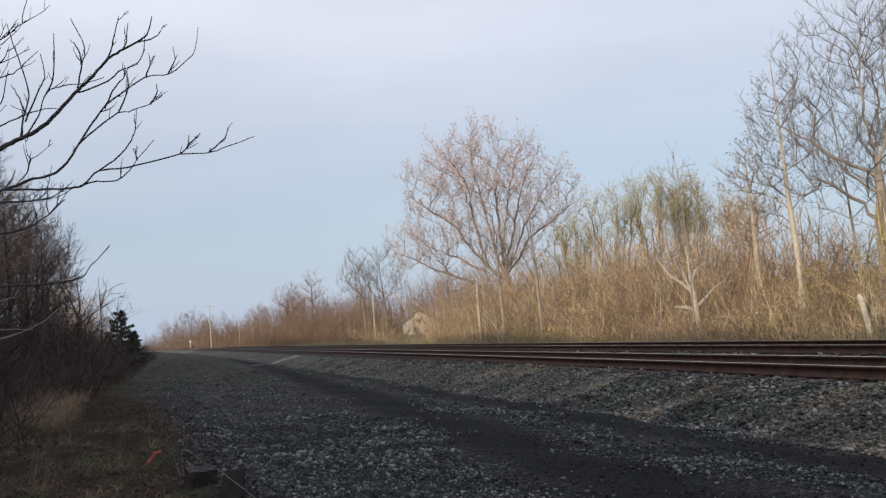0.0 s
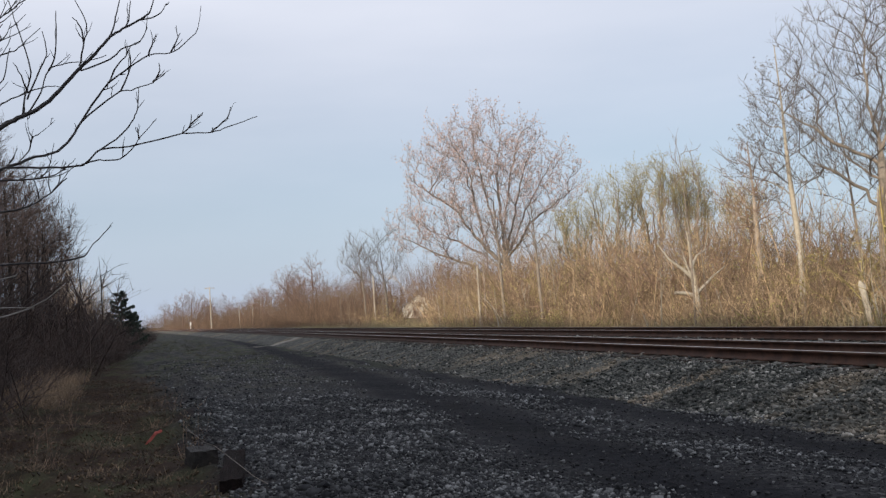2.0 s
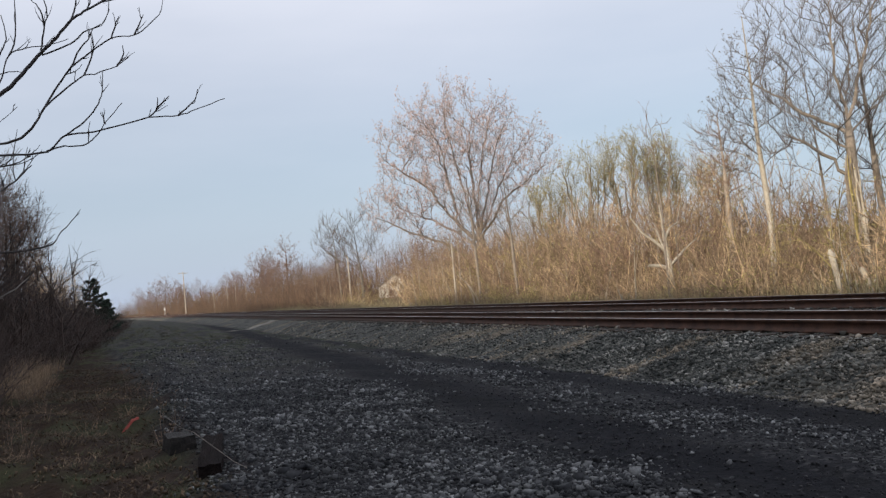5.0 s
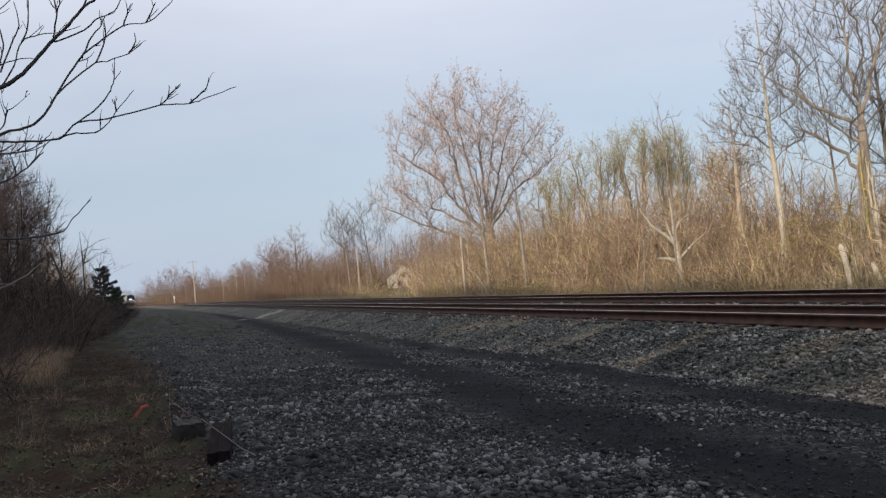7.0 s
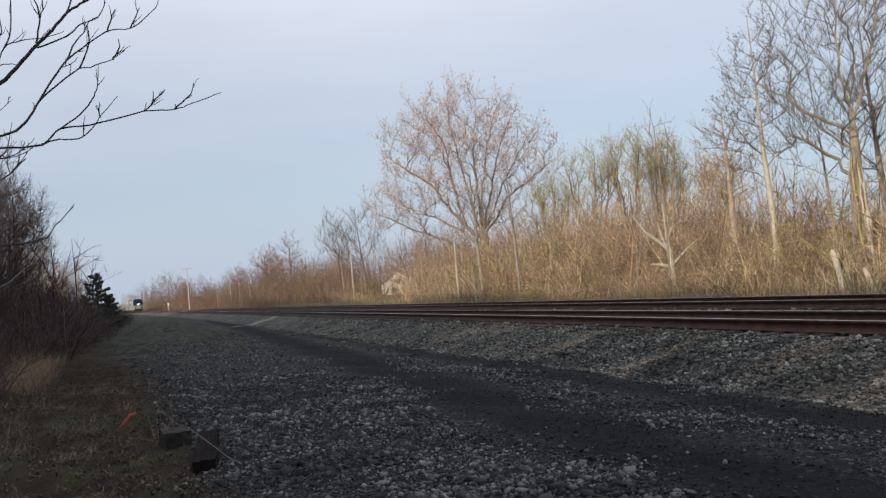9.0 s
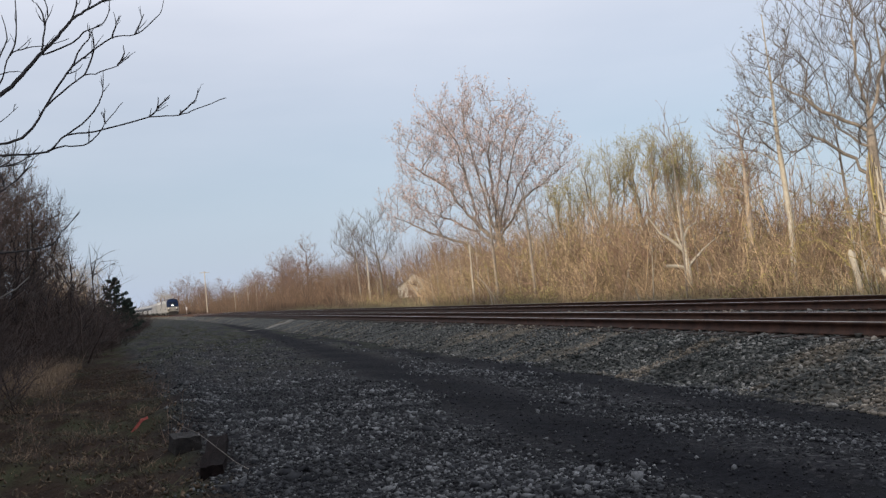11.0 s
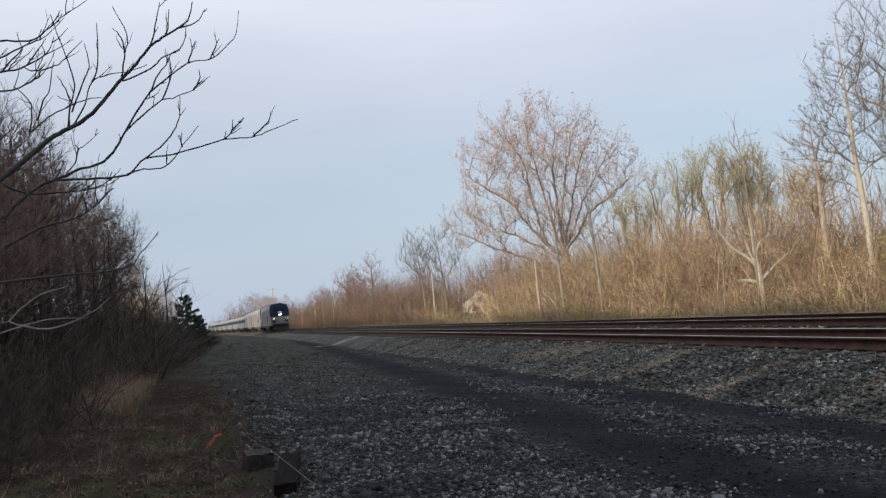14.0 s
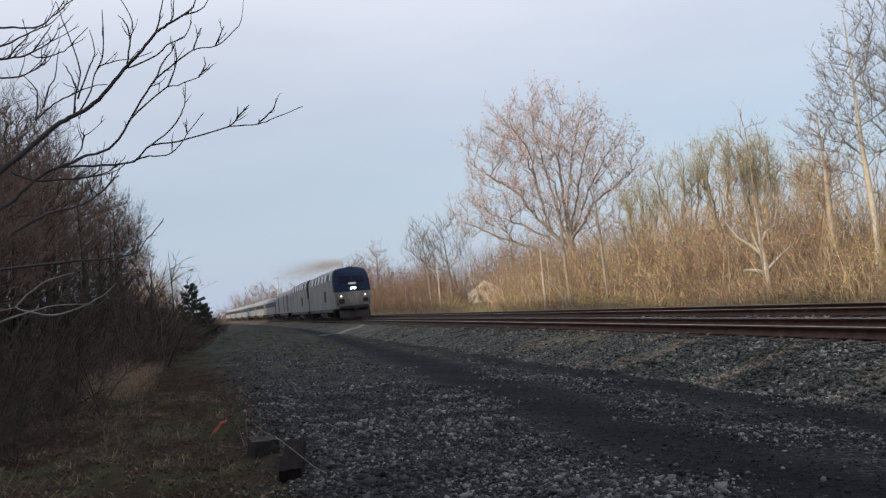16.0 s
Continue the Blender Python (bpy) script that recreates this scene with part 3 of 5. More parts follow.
def make_track(u0, label):
    track = tagged(new("railway_track"), label, "railway track", "parallel tracks", "structure")
    for g in (0, GAUGE):
        part("rail", rail_mesh(u0 + g), track, "rusty steel rail with a worn bright head")
    meshes = [sleeper_mesh(s) for s in range(4)]
    rng = random.Random(int(u0 * 10))
    ys = [-3 + 0.53 * i for i in range(300)]
    for i, y in enumerate(ys):
        s = part("sleeper", meshes[rng.randrange(4)], track)
        s.matrix_basis = pose(u0 + GAUGE / 2 - float(bend(y)) + rng.uniform(-0.05, 0.05), y, RAIL_TOP - 0.18 - 0.103, 0, 0, rng.uniform(-1, 1) - math.degrees(2 * CURVE * y) * -1)
    # the sleepers further off, as one mass
    vs, qs, n = [], [], 0
    cube = np.array([(x, y, z) for x in (-1.3, 1.3) for y in (-0.115, 0.115) for z in (-0.09, 0.09)])
    cq = np.array([(0, 1, 3, 2), (4, 6, 7, 5), (0, 4, 5, 1), (2, 3, 7, 6), (1, 5, 7, 3), (0, 2, 6, 4)])
    y = ys[-1] + 0.53
    while y < 420:
        vs.append(cube + (u0 + GAUGE / 2 - float(bend(y)), y, RAIL_TOP - 0.283))
        qs.append(cq + n)
        n += 8
        y += 0.53
    tagged(part("sleepers", mesh_np("sleepers", np.concatenate(vs), np.concatenate(qs), None, (M["sleeper"],)), track), kind="stuff")
    vs, qs, n = [], [], 0
    for y in ys[:120]:
        for g in (0, GAUGE):
            vs.append(cube * (0.14, 1.0, 0.08) * (0.55, 0.8, 1) + (u0 + g - float(bend(y)), y, RAIL_TOP - 0.18 - 0.003))
            qs.append(cq + n)
            n += 8
    tagged(part("tie_plates", mesh_np("tie_plates", np.concatenate(vs), np.concatenate(qs), None, (M["rail_rust"],)), track), kind="stuff")
    return track


make_track(RAIL_A, "railway track with rusty rails on dark worn sleepers")
make_track(RAIL_A + TRACK_GAP, "second railway track with rusty rails beyond the first")

# ---- loose stones ----
OCTA_V = np.array([(1, 0, 0), (-1, 0, 0), (0, 1, 0), (0, -1, 0), (0, 0, 1), (0, 0, -1)], float)
OCTA_F = np.array([(0, 2, 4), (2, 1, 4), (1, 3, 4), (3, 0, 4), (2, 0, 5), (1, 2, 5), (3, 1, 5), (0, 3, 5)])


CHUNK_V = np.array([(x, y, z) for x in (-1, 1) for y in (-1, 1) for z in (-1, 1)]) * 0.62
CHUNK_F = np.array([(0, 1, 3), (0, 3, 2), (4, 6, 7), (4, 7, 5), (0, 4, 5), (0, 5, 1), (2, 3, 7), (2, 7, 6), (1, 5, 7), (1, 7, 3), (0, 2, 6), (0, 6, 4)])


def stones(name, label, mat, xy, size, rs, sink=0.25, category="gravel", near=True):
    V, F = (CHUNK_V, CHUNK_F) if near else (OCTA_V * 1.15, OCTA_F)
    n, k = len(xy), len(V)
    s = size * np.clip(rs.lognormal(0, 0.52, (n, 1, 1)), 0.4, 2.7)
    shape = V[None] * (1 + rs.uniform(-0.4, 0.4, (n, k, 1))) * rs.uniform(0.45, 1.25, (n, 1, 3))
    u, _, w = np.linalg.svd(rs.normal(size=(n, 3, 3)))
    shape = shape @ (u @ w)
    z = height(xy[:, 0], xy[:, 1])
    base = np.stack([xy[:, 0], xy[:, 1], z], -1)[:, None]
    base[:, :, 2] += s[:, :, 0] * (0.55 - sink)
    v = (base + shape * s * (1, 1, 0.8)).reshape(-1, 3)
    t = (F[None] + k * np.arange(n)[:, None, None]).reshape(-1, 3)
    return tagged(new(name, mesh_np(name, v, None, t, (mat,))), label, category, kind="stuff")


def spread(rs, n, u0, u1, y0, y1, power=1.0):
    y = y0 + (y1 - y0) * rs.uniform(0, 1, n) ** power
    u = rs.uniform(u0, u1, n)
    return np.stack([u - bend(y), y], -1)


def make_stones():
    rs = np.random.RandomState(5)
    P = np.concatenate([spread(rs, 38000, 0.2, 7.2, 4.3, 9.5), spread(rs, 36000, 0.0, 7.2, 9.5, 18), spread(rs, 20000, -0.6, 7.2, 18, 44, 1.4)])
    u = P[:, 0] + bend(P[:, 1])
    w = 0.28 * np.sin(P[:, 1] * 0.8) + 0.15 * np.sin(P[:, 1] * 2.1 + P[:, 0])
    t1 = np.abs(u + w - 3.95 - 0.037 * P[:, 1])
    t2 = np.abs(u + w - 6.3 - 0.012 * P[:, 1])
    patch = 0.5 + 0.5 * np.sin(P[:, 0] * 1.1 + 2 * np.sin(P[:, 1] * 0.35)) * np.sin(P[:, 1] * 0.7)
    keep = (rs.uniform(size=len(P)) < np.clip((t1 - 0.45) * 1.8, 0.012, 1) * np.clip((t2 - 0.25) * 2.2, 0.03, 1) * (0.4 + 0.6 * patch))
    keep &= (P[:, 0] > 1.2 - 0.055 * P[:, 1] + 0.2 * np.sin(P[:, 1] * 1.3) + rs.normal(0, 0.18, len(P)))
    P = P[keep]
    close = P[:, 1] < 9.5
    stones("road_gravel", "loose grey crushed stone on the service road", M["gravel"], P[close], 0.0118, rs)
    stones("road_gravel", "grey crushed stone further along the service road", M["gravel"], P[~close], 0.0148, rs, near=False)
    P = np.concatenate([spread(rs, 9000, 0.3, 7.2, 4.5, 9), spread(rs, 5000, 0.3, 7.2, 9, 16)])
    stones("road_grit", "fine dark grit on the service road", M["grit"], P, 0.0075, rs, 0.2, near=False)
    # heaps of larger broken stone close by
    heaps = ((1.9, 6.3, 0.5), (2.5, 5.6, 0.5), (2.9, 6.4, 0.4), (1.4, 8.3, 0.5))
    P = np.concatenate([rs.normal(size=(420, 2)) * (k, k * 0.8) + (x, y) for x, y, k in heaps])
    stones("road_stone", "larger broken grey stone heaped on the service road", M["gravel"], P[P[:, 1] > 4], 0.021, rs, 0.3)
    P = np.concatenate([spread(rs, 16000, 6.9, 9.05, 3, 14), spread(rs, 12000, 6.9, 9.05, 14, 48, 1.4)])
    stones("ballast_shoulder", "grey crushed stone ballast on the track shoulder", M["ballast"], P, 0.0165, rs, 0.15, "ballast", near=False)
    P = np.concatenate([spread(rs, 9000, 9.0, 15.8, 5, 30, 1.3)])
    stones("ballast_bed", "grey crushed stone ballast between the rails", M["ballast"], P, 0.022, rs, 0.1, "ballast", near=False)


make_stones()

# ---- woods beyond the tracks ----
def stem_clump(seed, stems, tall, spread_r, twigs, thick=0.006, lean=0.22, sub=2, arch=0.0):
    """Stems from one patch of ground, one unit tall, with side twigs that fork again."""
    rng = random.Random(seed)
    T = Tubes()
    for _ in range(stems):
        a, r = rng.uniform(0, 6.283), spread_r * math.sqrt(rng.random())
        p = Vector((r * math.cos(a), r * math.sin(a), -0.05))
        d = Vector((rng.gauss(0, lean), rng.gauss(0, lean), 1)).normalized()
        L, k = tall * rng.uniform(0.4, 1.05), thick * rng.uniform(0.6, 1.5)
        pts = [p]
        for _ in range(3):
            d = (d + Vector((rng.gauss(0, 0.15), rng.gauss(0, 0.15), 0.03 - arch))).normalized()
            pts.append(pts[-1] + d * L / 3)
        if twigs:
            T.tube(pts, [k, k * 0.8, k * 0.55, k * 0.2], 3)
        else:
            T.tube(pts[:2], [k, k * 0.8], 3)
            T.spike(pts[1], pts[3], k * 0.8)
        for _ in range(twigs):
            f = rng.uniform(0.15, 0.98) * 3
            i = min(int(f), 2)
            q = pts[i].lerp(pts[i + 1], f - i)
            e = turned(rng, d, rng.uniform(20, 70))
            e.z = e.z * 0.7 + 0.25
            tl = L * rng.uniform(0.10, 0.32)
            T.spike(q, q + e * tl, k * 0.5)
            for _ in range(sub):
                o = q + e * tl * rng.uniform(0.2, 0.9)
                T.spike(o, o + (turned(rng, e, rng.uniform(25, 60)) + Vector((0, 0, 0.15))) * tl * rng.uniform(0.3, 0.6), k * 0.32)
    return T.arrays()


def uneven(y):
    return 1 + 0.28 * math.sin(y * 0.31) * math.sin(y * 0.117 + 1) + 0.15 * math.sin(y * 0.83 + 2)


def gap(x, y):
    """A gap in the brush, cut along the camera's line of sight to the house."""
    return y < 172 and 14.3 < math.degrees(math.atan2(x, y)) < 17.5


def skyline(x, y):
    """Height of the distant woods, fitted by bearing to the camera's view."""
    a = math.degrees(math.atan2(x, y))
    e = np.interp(a, (-2, -0.8, 1.2, 2.5, 3.7, 5.4, 6.6, 9.0, 10.7, 13.6, 16, 23), (0.7, 1.0, 2.1, 2.0, 1.3, 2.1, 2.5, 2.5, 3.2, 3.9, 4.6, 4.6))
    return 1.6 + math.hypot(x, y) * math.tan(radians(float(e))) - float(height(x, y))


def woods_right():
    rng = random.Random(11)
    dense = [stem_clump(100 + i, 10, 1.0, 0.5, 10, 0.005, 0.4, 2, 0.02) for i in range(6)]
    bushy = [stem_clump(150 + i, 11, 1.0, 0.45, 9, 0.0054, 0.75, 2, 0.06) for i in range(6)]
    thin = [stem_clump(200 + i, 12, 1.0, 0.5, 6, 0.0032, 0.34, 1, 0.0) for i in range(6)]

    def places(n, u0, u1, y0, y1, h0, h1, rise=0.0, power=1.0):
        out = []
        for _ in range(n):
            y = y0 + (y1 - y0) * rng.random() ** power
            f = rng.random()
            u = u0 + (u1 - u0) * f
            x = u - float(bend(y))
            if gap(x, y) and h1 > 1.5:
                continue
            h = rng.uniform(h0, h1) * (1 + rise * f) * uneven(y + u)
            if y > 80:
                h = min(h, skyline(x, y) * rng.uniform(0.7, 1.0))
            out.append((x, y, float(height(x, y)), rng.uniform(0, 6.28), h * rng.uniform(0.7, 1.1), h))
        return out
    scatter("thicket", "tangled tan leafless brush in low sunlight beyond the tracks", M["twig_tan"], dense, places(150, 19.8, 29, 12, 85, 2.4, 4.0, 0.5))
    scatter("thicket", "low bushy brown scrub at the edge of the woods", M["twig_tan"], bushy, places(240, 18.4, 25, 12, 90, 1.3, 2.7, 0.5))
    scatter("thicket", "grey-brown tangled brush deep among the trunks", M["bark_red"], bushy, places(130, 21, 30, 12, 70, 2.2, 3.8, 0.4))
    scatter("thicket", "tall grey-brown brush rising behind the scrub", M["twig_tan"], dense, places(100, 25, 33, 28, 78, 4.8, 6.6, 0.15))
    scatter("thicket", "tall reddish brush rising among the willows", M["bark_red"], bushy, places(85, 26, 36, 30, 78, 4.4, 6.2, 0.15))
    olive = places(120, 22, 36, 20, 95, 2.6, 4.6, 0.5)
    scatter("thicket", "olive budding brush among the bare saplings", M["twig_olive"], bushy, olive)
    rs = np.random.RandomState(8)
    P = np.concatenate([np.array((x, y, z)) + rs.normal(size=(70, 3)) * (h * 0.3, h * 0.3, h * 0.2) + (0, 0, h * 0.6) for x, y, z, a, s, h in olive + places(40, 18.6, 22, 14, 80, 0.9, 1.6)])
    tagged(new("budding_leaves", bud_mesh("budding_leaves", P, 0.06, M["bud_green"], rs)), "fresh yellow-green buds on the brush", "leaves", kind="stuff")
    scatter("thicket", "reddish brown leafless saplings inside the woods", M["bark_red"], dense, places(95, 23, 40, 18, 110, 3.2, 5.4, 0.3))
    scatter("thicket", "distant reddish brown leafless woods along the line", M["twig_far"], thin, places(400, 20, 62, 95, 400, 7.0, 11.5, 0.4, 1.2))
    scatter("thicket", "reddish leafless undergrowth around the bare trees by the house", M["bark_red"], dense, [p for p in places(90, 21, 38, 55, 135, 3.0, 6.2, 0.5) if p[1] < 88 or p[0] > 31])
    scatter("thicket", "brown leafless undergrowth beside the distant line", M["twig_far"], thin, places(330, 18.8, 34, 80, 400, 2.5, 5.5, 0.3, 1.2))
    scatter("thicket", "hazy brown trees closing the distant end of the line", M["twig_far"], thin, places(170, 17, 80, 400, 640, 9, 15, 0.2))
    scatter("thicket", "hazy tan trees on the far side of the distant curve", M["twig_tan"], thin, places(60, -30, 2, 430, 640, 8, 12, 0.1))
    hedge = [(x, y, float(height(x, y)), rng.uniform(0, 6.28), 2.4, rng.uniform(1.3, 2.3)) for x, y in ((rng.uniform(38, 54), rng.uniform(140, 168)) for _ in range(34))]
    scatter("thicket", "low brown brush in front of the house", M["twig_far"], bushy, hedge)
    behind = [(x, y, float(height(x, y)), rng.uniform(0, 6.28), 9.0, skyline(x, y) * rng.uniform(0.6, 1.0)) for x, y in ((rng.uniform(34, 76), rng.uniform(184, 215)) for _ in range(90))]
    scatter("thicket", "brown leafless woods rising behind the house", M["twig_far"], thin, behind)
    beside = [(x, y, float(height(x, y)), rng.uniform(0, 6.28), 5.0, skyline(x, y) * rng.uniform(0.5, 1.0)) for x, y in ((rng.uniform(20, 40), rng.uniform(112, 180)) for _ in range(110)) if x < 0.235 * y]
    scatter("thicket", "brown leafless woods between the house and the line", M["twig_far"], thin, beside)
    bare = [stem_clump(250 + i, 5, 1.0, 0.7, 3, 0.0085, 0.16, 1) for i in range(4)]
    scatter("pale_stems", "slender pale bare stems at the sunlit wood edge", M["bark_pale"], bare, places(22, 19.0, 25, 13, 60, 1.6, 3.6, 0.2, 1.3), "brush")
    blades = [stem_clump(300 + i, 24, 1.0, 0.6, 0, 0.013, 0.3) for i in range(4)]
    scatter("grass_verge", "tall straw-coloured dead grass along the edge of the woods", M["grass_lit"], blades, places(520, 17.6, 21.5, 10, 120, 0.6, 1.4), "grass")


woods_right()


def rooted(x, y):
    return (x, y, float(height(x, y)) - 0.1)


def spun(root_at, rng, s):
    return Matrix.Translation(root_at) @ Matrix.Rotation(rng.uniform(0, 6.28), 4, "Z") @ Matrix.Diagonal((s, s, s * rng.uniform(0.9, 1.1), 1))


def shaggy_trunk(root):
    """Dead creeper stems and loose strips of bark that wrap the lower trunk."""
    rng = random.Random(77)
    for n, mat in ((16, "bark_pale"), (22, "bark_mid"), (14, "twig_olive")):
        T = Tubes()
        for _ in range(n):
            a, r, z = rng.uniform(0, 6.283), rng.uniform(0.19, 0.3), rng.uniform(-0.1, 2.2)
            pts = []
            for k in range(7):
                a += rng.gauss(0, 0.22)
                w = r * (1 - 0.05 * k) + rng.gauss(0, 0.02)
                pts.append(Vector((0.08 + math.cos(a) * w, math.sin(a) * w, z)))
                z += rng.uniform(0.3, 0.75)
            T.tube(pts, [0.05, 0.055, 0.05, 0.045, 0.04, 0.03, 0.012], 4)
            for k in range(4):
                o = pts[rng.randrange(1, 6)]
                T.spike(o, o + Vector((rng.gauss(0, 0.3), rng.gauss(0, 0.3), rng.uniform(-0.5, 0.35))), 0.012)
        part("creeper", T.mesh("creeper", M[mat]), root, "dead creeper stems and shaggy bark")


def trees_right():
    G = "woods beyond the tracks"
    # forks low and fans out into long upswept limbs, drawn to fit the camera's view
    fans = (((-0.6, -1.8), (-3.9, 0.1), (-6.2, 1.1), (-8.2, 2.1), (-10.3, 3.3)), ((-0.6, -0.6), (-2.4, 1.0), (-4.6, 2.4), (-7.2, 3.6), (-9.0, 5.2)), ((-0.5, 0.0), (-3.1, 3.1), (-4.6, 5.6), (-6.4, 6.9), (-8.3, 8.4)),
            ((-0.3, 0.6), (-1.0, 4.1), (-1.8, 7.9), (-2.3, 10.8), (-2.6, 13.4)), ((-1.9, 2.0), (-2.7, 6.1), (-2.9, 9.0), (-4.3, 11.6)), ((0.0, 0.6), (0.3, 4.9), (1.0, 8.5), (1.8, 11.3), (2.7, 13.0)),
            ((0.1, 0.4), (1.8, 4.1), (3.6, 7.2), (5.1, 9.5), (6.0, 11.0)), ((0.2, 0.2), (2.6, 3.8), (4.9, 5.4), (7.2, 7.0)), ((0.1, 0.6), (-0.2, 4.5), (-0.4, 9.0), (0.2, 12.6)), ((0.1, 0.5), (1.2, 5.2), (2.3, 8.9), (3.9, 11.6)))
    away = (-0.5, 2.0, 0.6, 0.4, -2.5, -0.8, -1.0, 1.8, 4.5, -4.5)
    base = Vector((-0.15, 0, 5.6))
    limbs = [[base + Vector((0.927 * r + 0.375 * k * i / 4, -0.375 * r + 0.927 * k * i / 4, h)) for i, (r, h) in enumerate(line)] for line, k in zip(fans, away)]
    tree("maple_tree", "large spreading tree with bare limbs and pinkish buds", rooted(32.2, 79.5), ((0, 0, 0), (0.15, 0, 2.5), (-0.15, 0, 5.6), (-0.4, 0, 7.4)), 0.5,
         ((-1.9, 0.6, 13.0, 9.4, 8.4, 7.0, 330), (-1.6, 0.6, 17.0, 6.2, 5.6, 4.6, 140), (-8.0, 3.0, 9.3, 3.4, 3, 2.3, 50), (5.2, -2, 12.6, 3.0, 3, 3.4, 45)), M["twig_grey"], M["twig_maple"], M["bud_pink"], 0.10, 1.0, 0.7, 1.0, 3, 7, G, 0.5, 0.0165, 2, 0.55, 0.35, limbs)
    tree("birch_tree", "tall slender pale-barked tree with sparse bare branches", rooted(23.2, 27.8), ((0, 0, 0), (0.1, 0, 3), (-0.1, 0, 6), (-0.15, 0, 8.8), (-0.25, 0, 11.0)), 0.108,
         ((-0.1, 0, 7.7, 1.65, 1.65, 3.1, 80), (-1.3, 0.5, 6.5, 1.5, 1.4, 1.6, 24)), M["bark_pale"], M["twig_dim"], M["bud_dim"], 0.04, 0.6, 0.4, 0.5, 3, 3, G, 0.3, 0.010, 2)
    # stout trunk splitting at six metres; arching limbs shaped to fit the camera's view
    fans = (((-0.1, 0.0), (-1.1, 0.8), (-1.9, 1.7), (-2.9, 2.8)), ((-0.1, 0.1), (-0.2, 1.6), (-0.4, 3.4), (-1.3, 4.8)), ((0.05, 0.1), (0.15, 2.0), (0.5, 3.3), (1.1, 5.0), (1.4, 6.6)), ((0.1, 0.0), (0.9, 1.0), (2.0, 1.8), (3.2, 3.2)),
            ((-0.1, -0.9), (-0.7, 0.6), (-1.7, 1.8), (-2.4, 3.6)), ((-0.1, -1.6), (-1.1, -0.8), (-2.1, -0.1), (-2.9, 0.2)), ((0.1, -1.0), (0.9, -0.4), (1.8, 0.5)), ((0.0, 0.2), (-0.1, 2.4), (0.0, 4.6), (-0.3, 6.8)))
    base = Vector((0.15, 0, 5.8))
    limbs = [[base + Vector((0.707 * r - 0.4 * k * i, -0.707 * r + 0.4 * k * i, h)) for i, (r, h) in enumerate(line)] for line, k in zip(fans, (0.4, -0.6, 0.7, -0.5, 1.2, -0.4, 0.9, -1.2))]
    stout = tree("cottonwood_tree", "stout bare tree with a shaggy trunk and arching grey limbs", rooted(24.1, 24.4), ((0, 0, 0), (0.1, 0, 2.5), (0.15, 0, 4.6), (0.15, 0, 6.2)), 0.19,
         ((-0.2, 0.3, 9.0, 3.2, 3.0, 3.8, 260), (-1.6, 1.4, 6.2, 1.6, 1.4, 1.3, 45), (1.2, -1.0, 11.5, 2.2, 2.2, 2.6, 70)), M["bark_mid"], M["twig_dim"], None, 0.05, 1, 0.4, 0.5, 3, 9, G, 0.35, 0.0085, 2, 0.2, 0.5, limbs)
    shaggy_trunk(stout)
    for i, (x, y, top, lx, r, label) in enumerate(((25.5, 27.2, 9.5, -0.4, 0.05, "slim bare tree beside a stouter one"), (27.4, 26.4, 10.5, -0.3, 0.13, "tall bare tree leaning over the brush"), (27.6, 23.6, 12.0, 0.3, 0.2, "tall bare tree overtopping the brush"), (29.5, 22.6, 12.5, 0.0, 0.2, "tall bare tree with long ascending limbs"))):
        tree("cottonwood_tree", label, rooted(x, y), ((0, 0, 0), (0.05, 0, 3), (lx * 0.3, 0, 5.5), (lx, 0.1, top)), r,
             ((lx * 0.8, 0, top * 0.82, 2.3, 2.3, top * 0.36, 130 if r > 0.1 else 60), (lx * 1.6, 0, top * 0.62, 2.2, 2.0, top * 0.2, 50 if r > 0.1 else 10)), M["bark_mid"], M["twig_dim"], None, 0.05, 1, 0.45, 0.6, 3, 19 + 10 * i, G, 0.4, 0.0085, 2, 0.0, 0.7)
    tree("ash_tree", "small dark bare tree with a rounded crown", rooted(26.3, 105), ((0, 0, 0), (-0.1, 0, 4), (-0.4, 0, 7), (-0.6, 0, 9.5)), 0.15,
         ((-0.8, 0, 8.9, 4.4, 3.6, 3.5, 190), (-2.4, 0.4, 7.4, 2.8, 2.2, 2.4, 50)), M["twig_dim"], M["twig_dim"], None, 0.1, 1, 0.6, 0.8, 2, 13, G, 0.5, 0.018, 1, 0.35, 0.6)
    tree("ash_tree", "slender pale bare tree standing close beside a darker one", rooted(24.0, 107), ((0, 0, 0), (-0.1, 0, 4), (-0.3, 0, 7), (-0.6, 0, 10)), 0.12,
         ((-0.8, 0, 8.6, 2.5, 2.4, 3.4, 90),), M["bark_mid"], M["twig_dim"], None, 0.1, 1, 0.6, 0.7, 2, 17, G, 0.6, 0.017, 1, 0.3, 0.7)
    tree("ash_tree", "slender dark bare tree among the brush", rooted(25.8, 33.5), ((0, 0, 0), (0, 0, 3), (0, 0, 6), (-0.1, 0, 8.2)), 0.13,
         ((-0.2, 0, 6.4, 1.7, 1.6, 2.2, 90),), M["bark_grey"], M["bark_red"], M["bud_tan"], 0.03, 0.3, 0.35, 0.4, 3, 23, G, 0.35, 0.009, 2)
    for i, (x, y, h, w) in enumerate(((37.4, 61.0, 12.4, 2.3), (40.3, 61.0, 11.9, 2.1), (34.2, 61.5, 11.2, 2.5), (42.3, 62.5, 10.4, 2.0), (31.6, 63.5, 9.0, 1.9), (45.0, 60.0, 9.0, 2.2))):
        fan = random.Random(70 + i)
        limbs = []
        for k in range(7):
            a, r = 0.9 * k + fan.uniform(-0.3, 0.3), w * fan.uniform(0.35, 0.95)
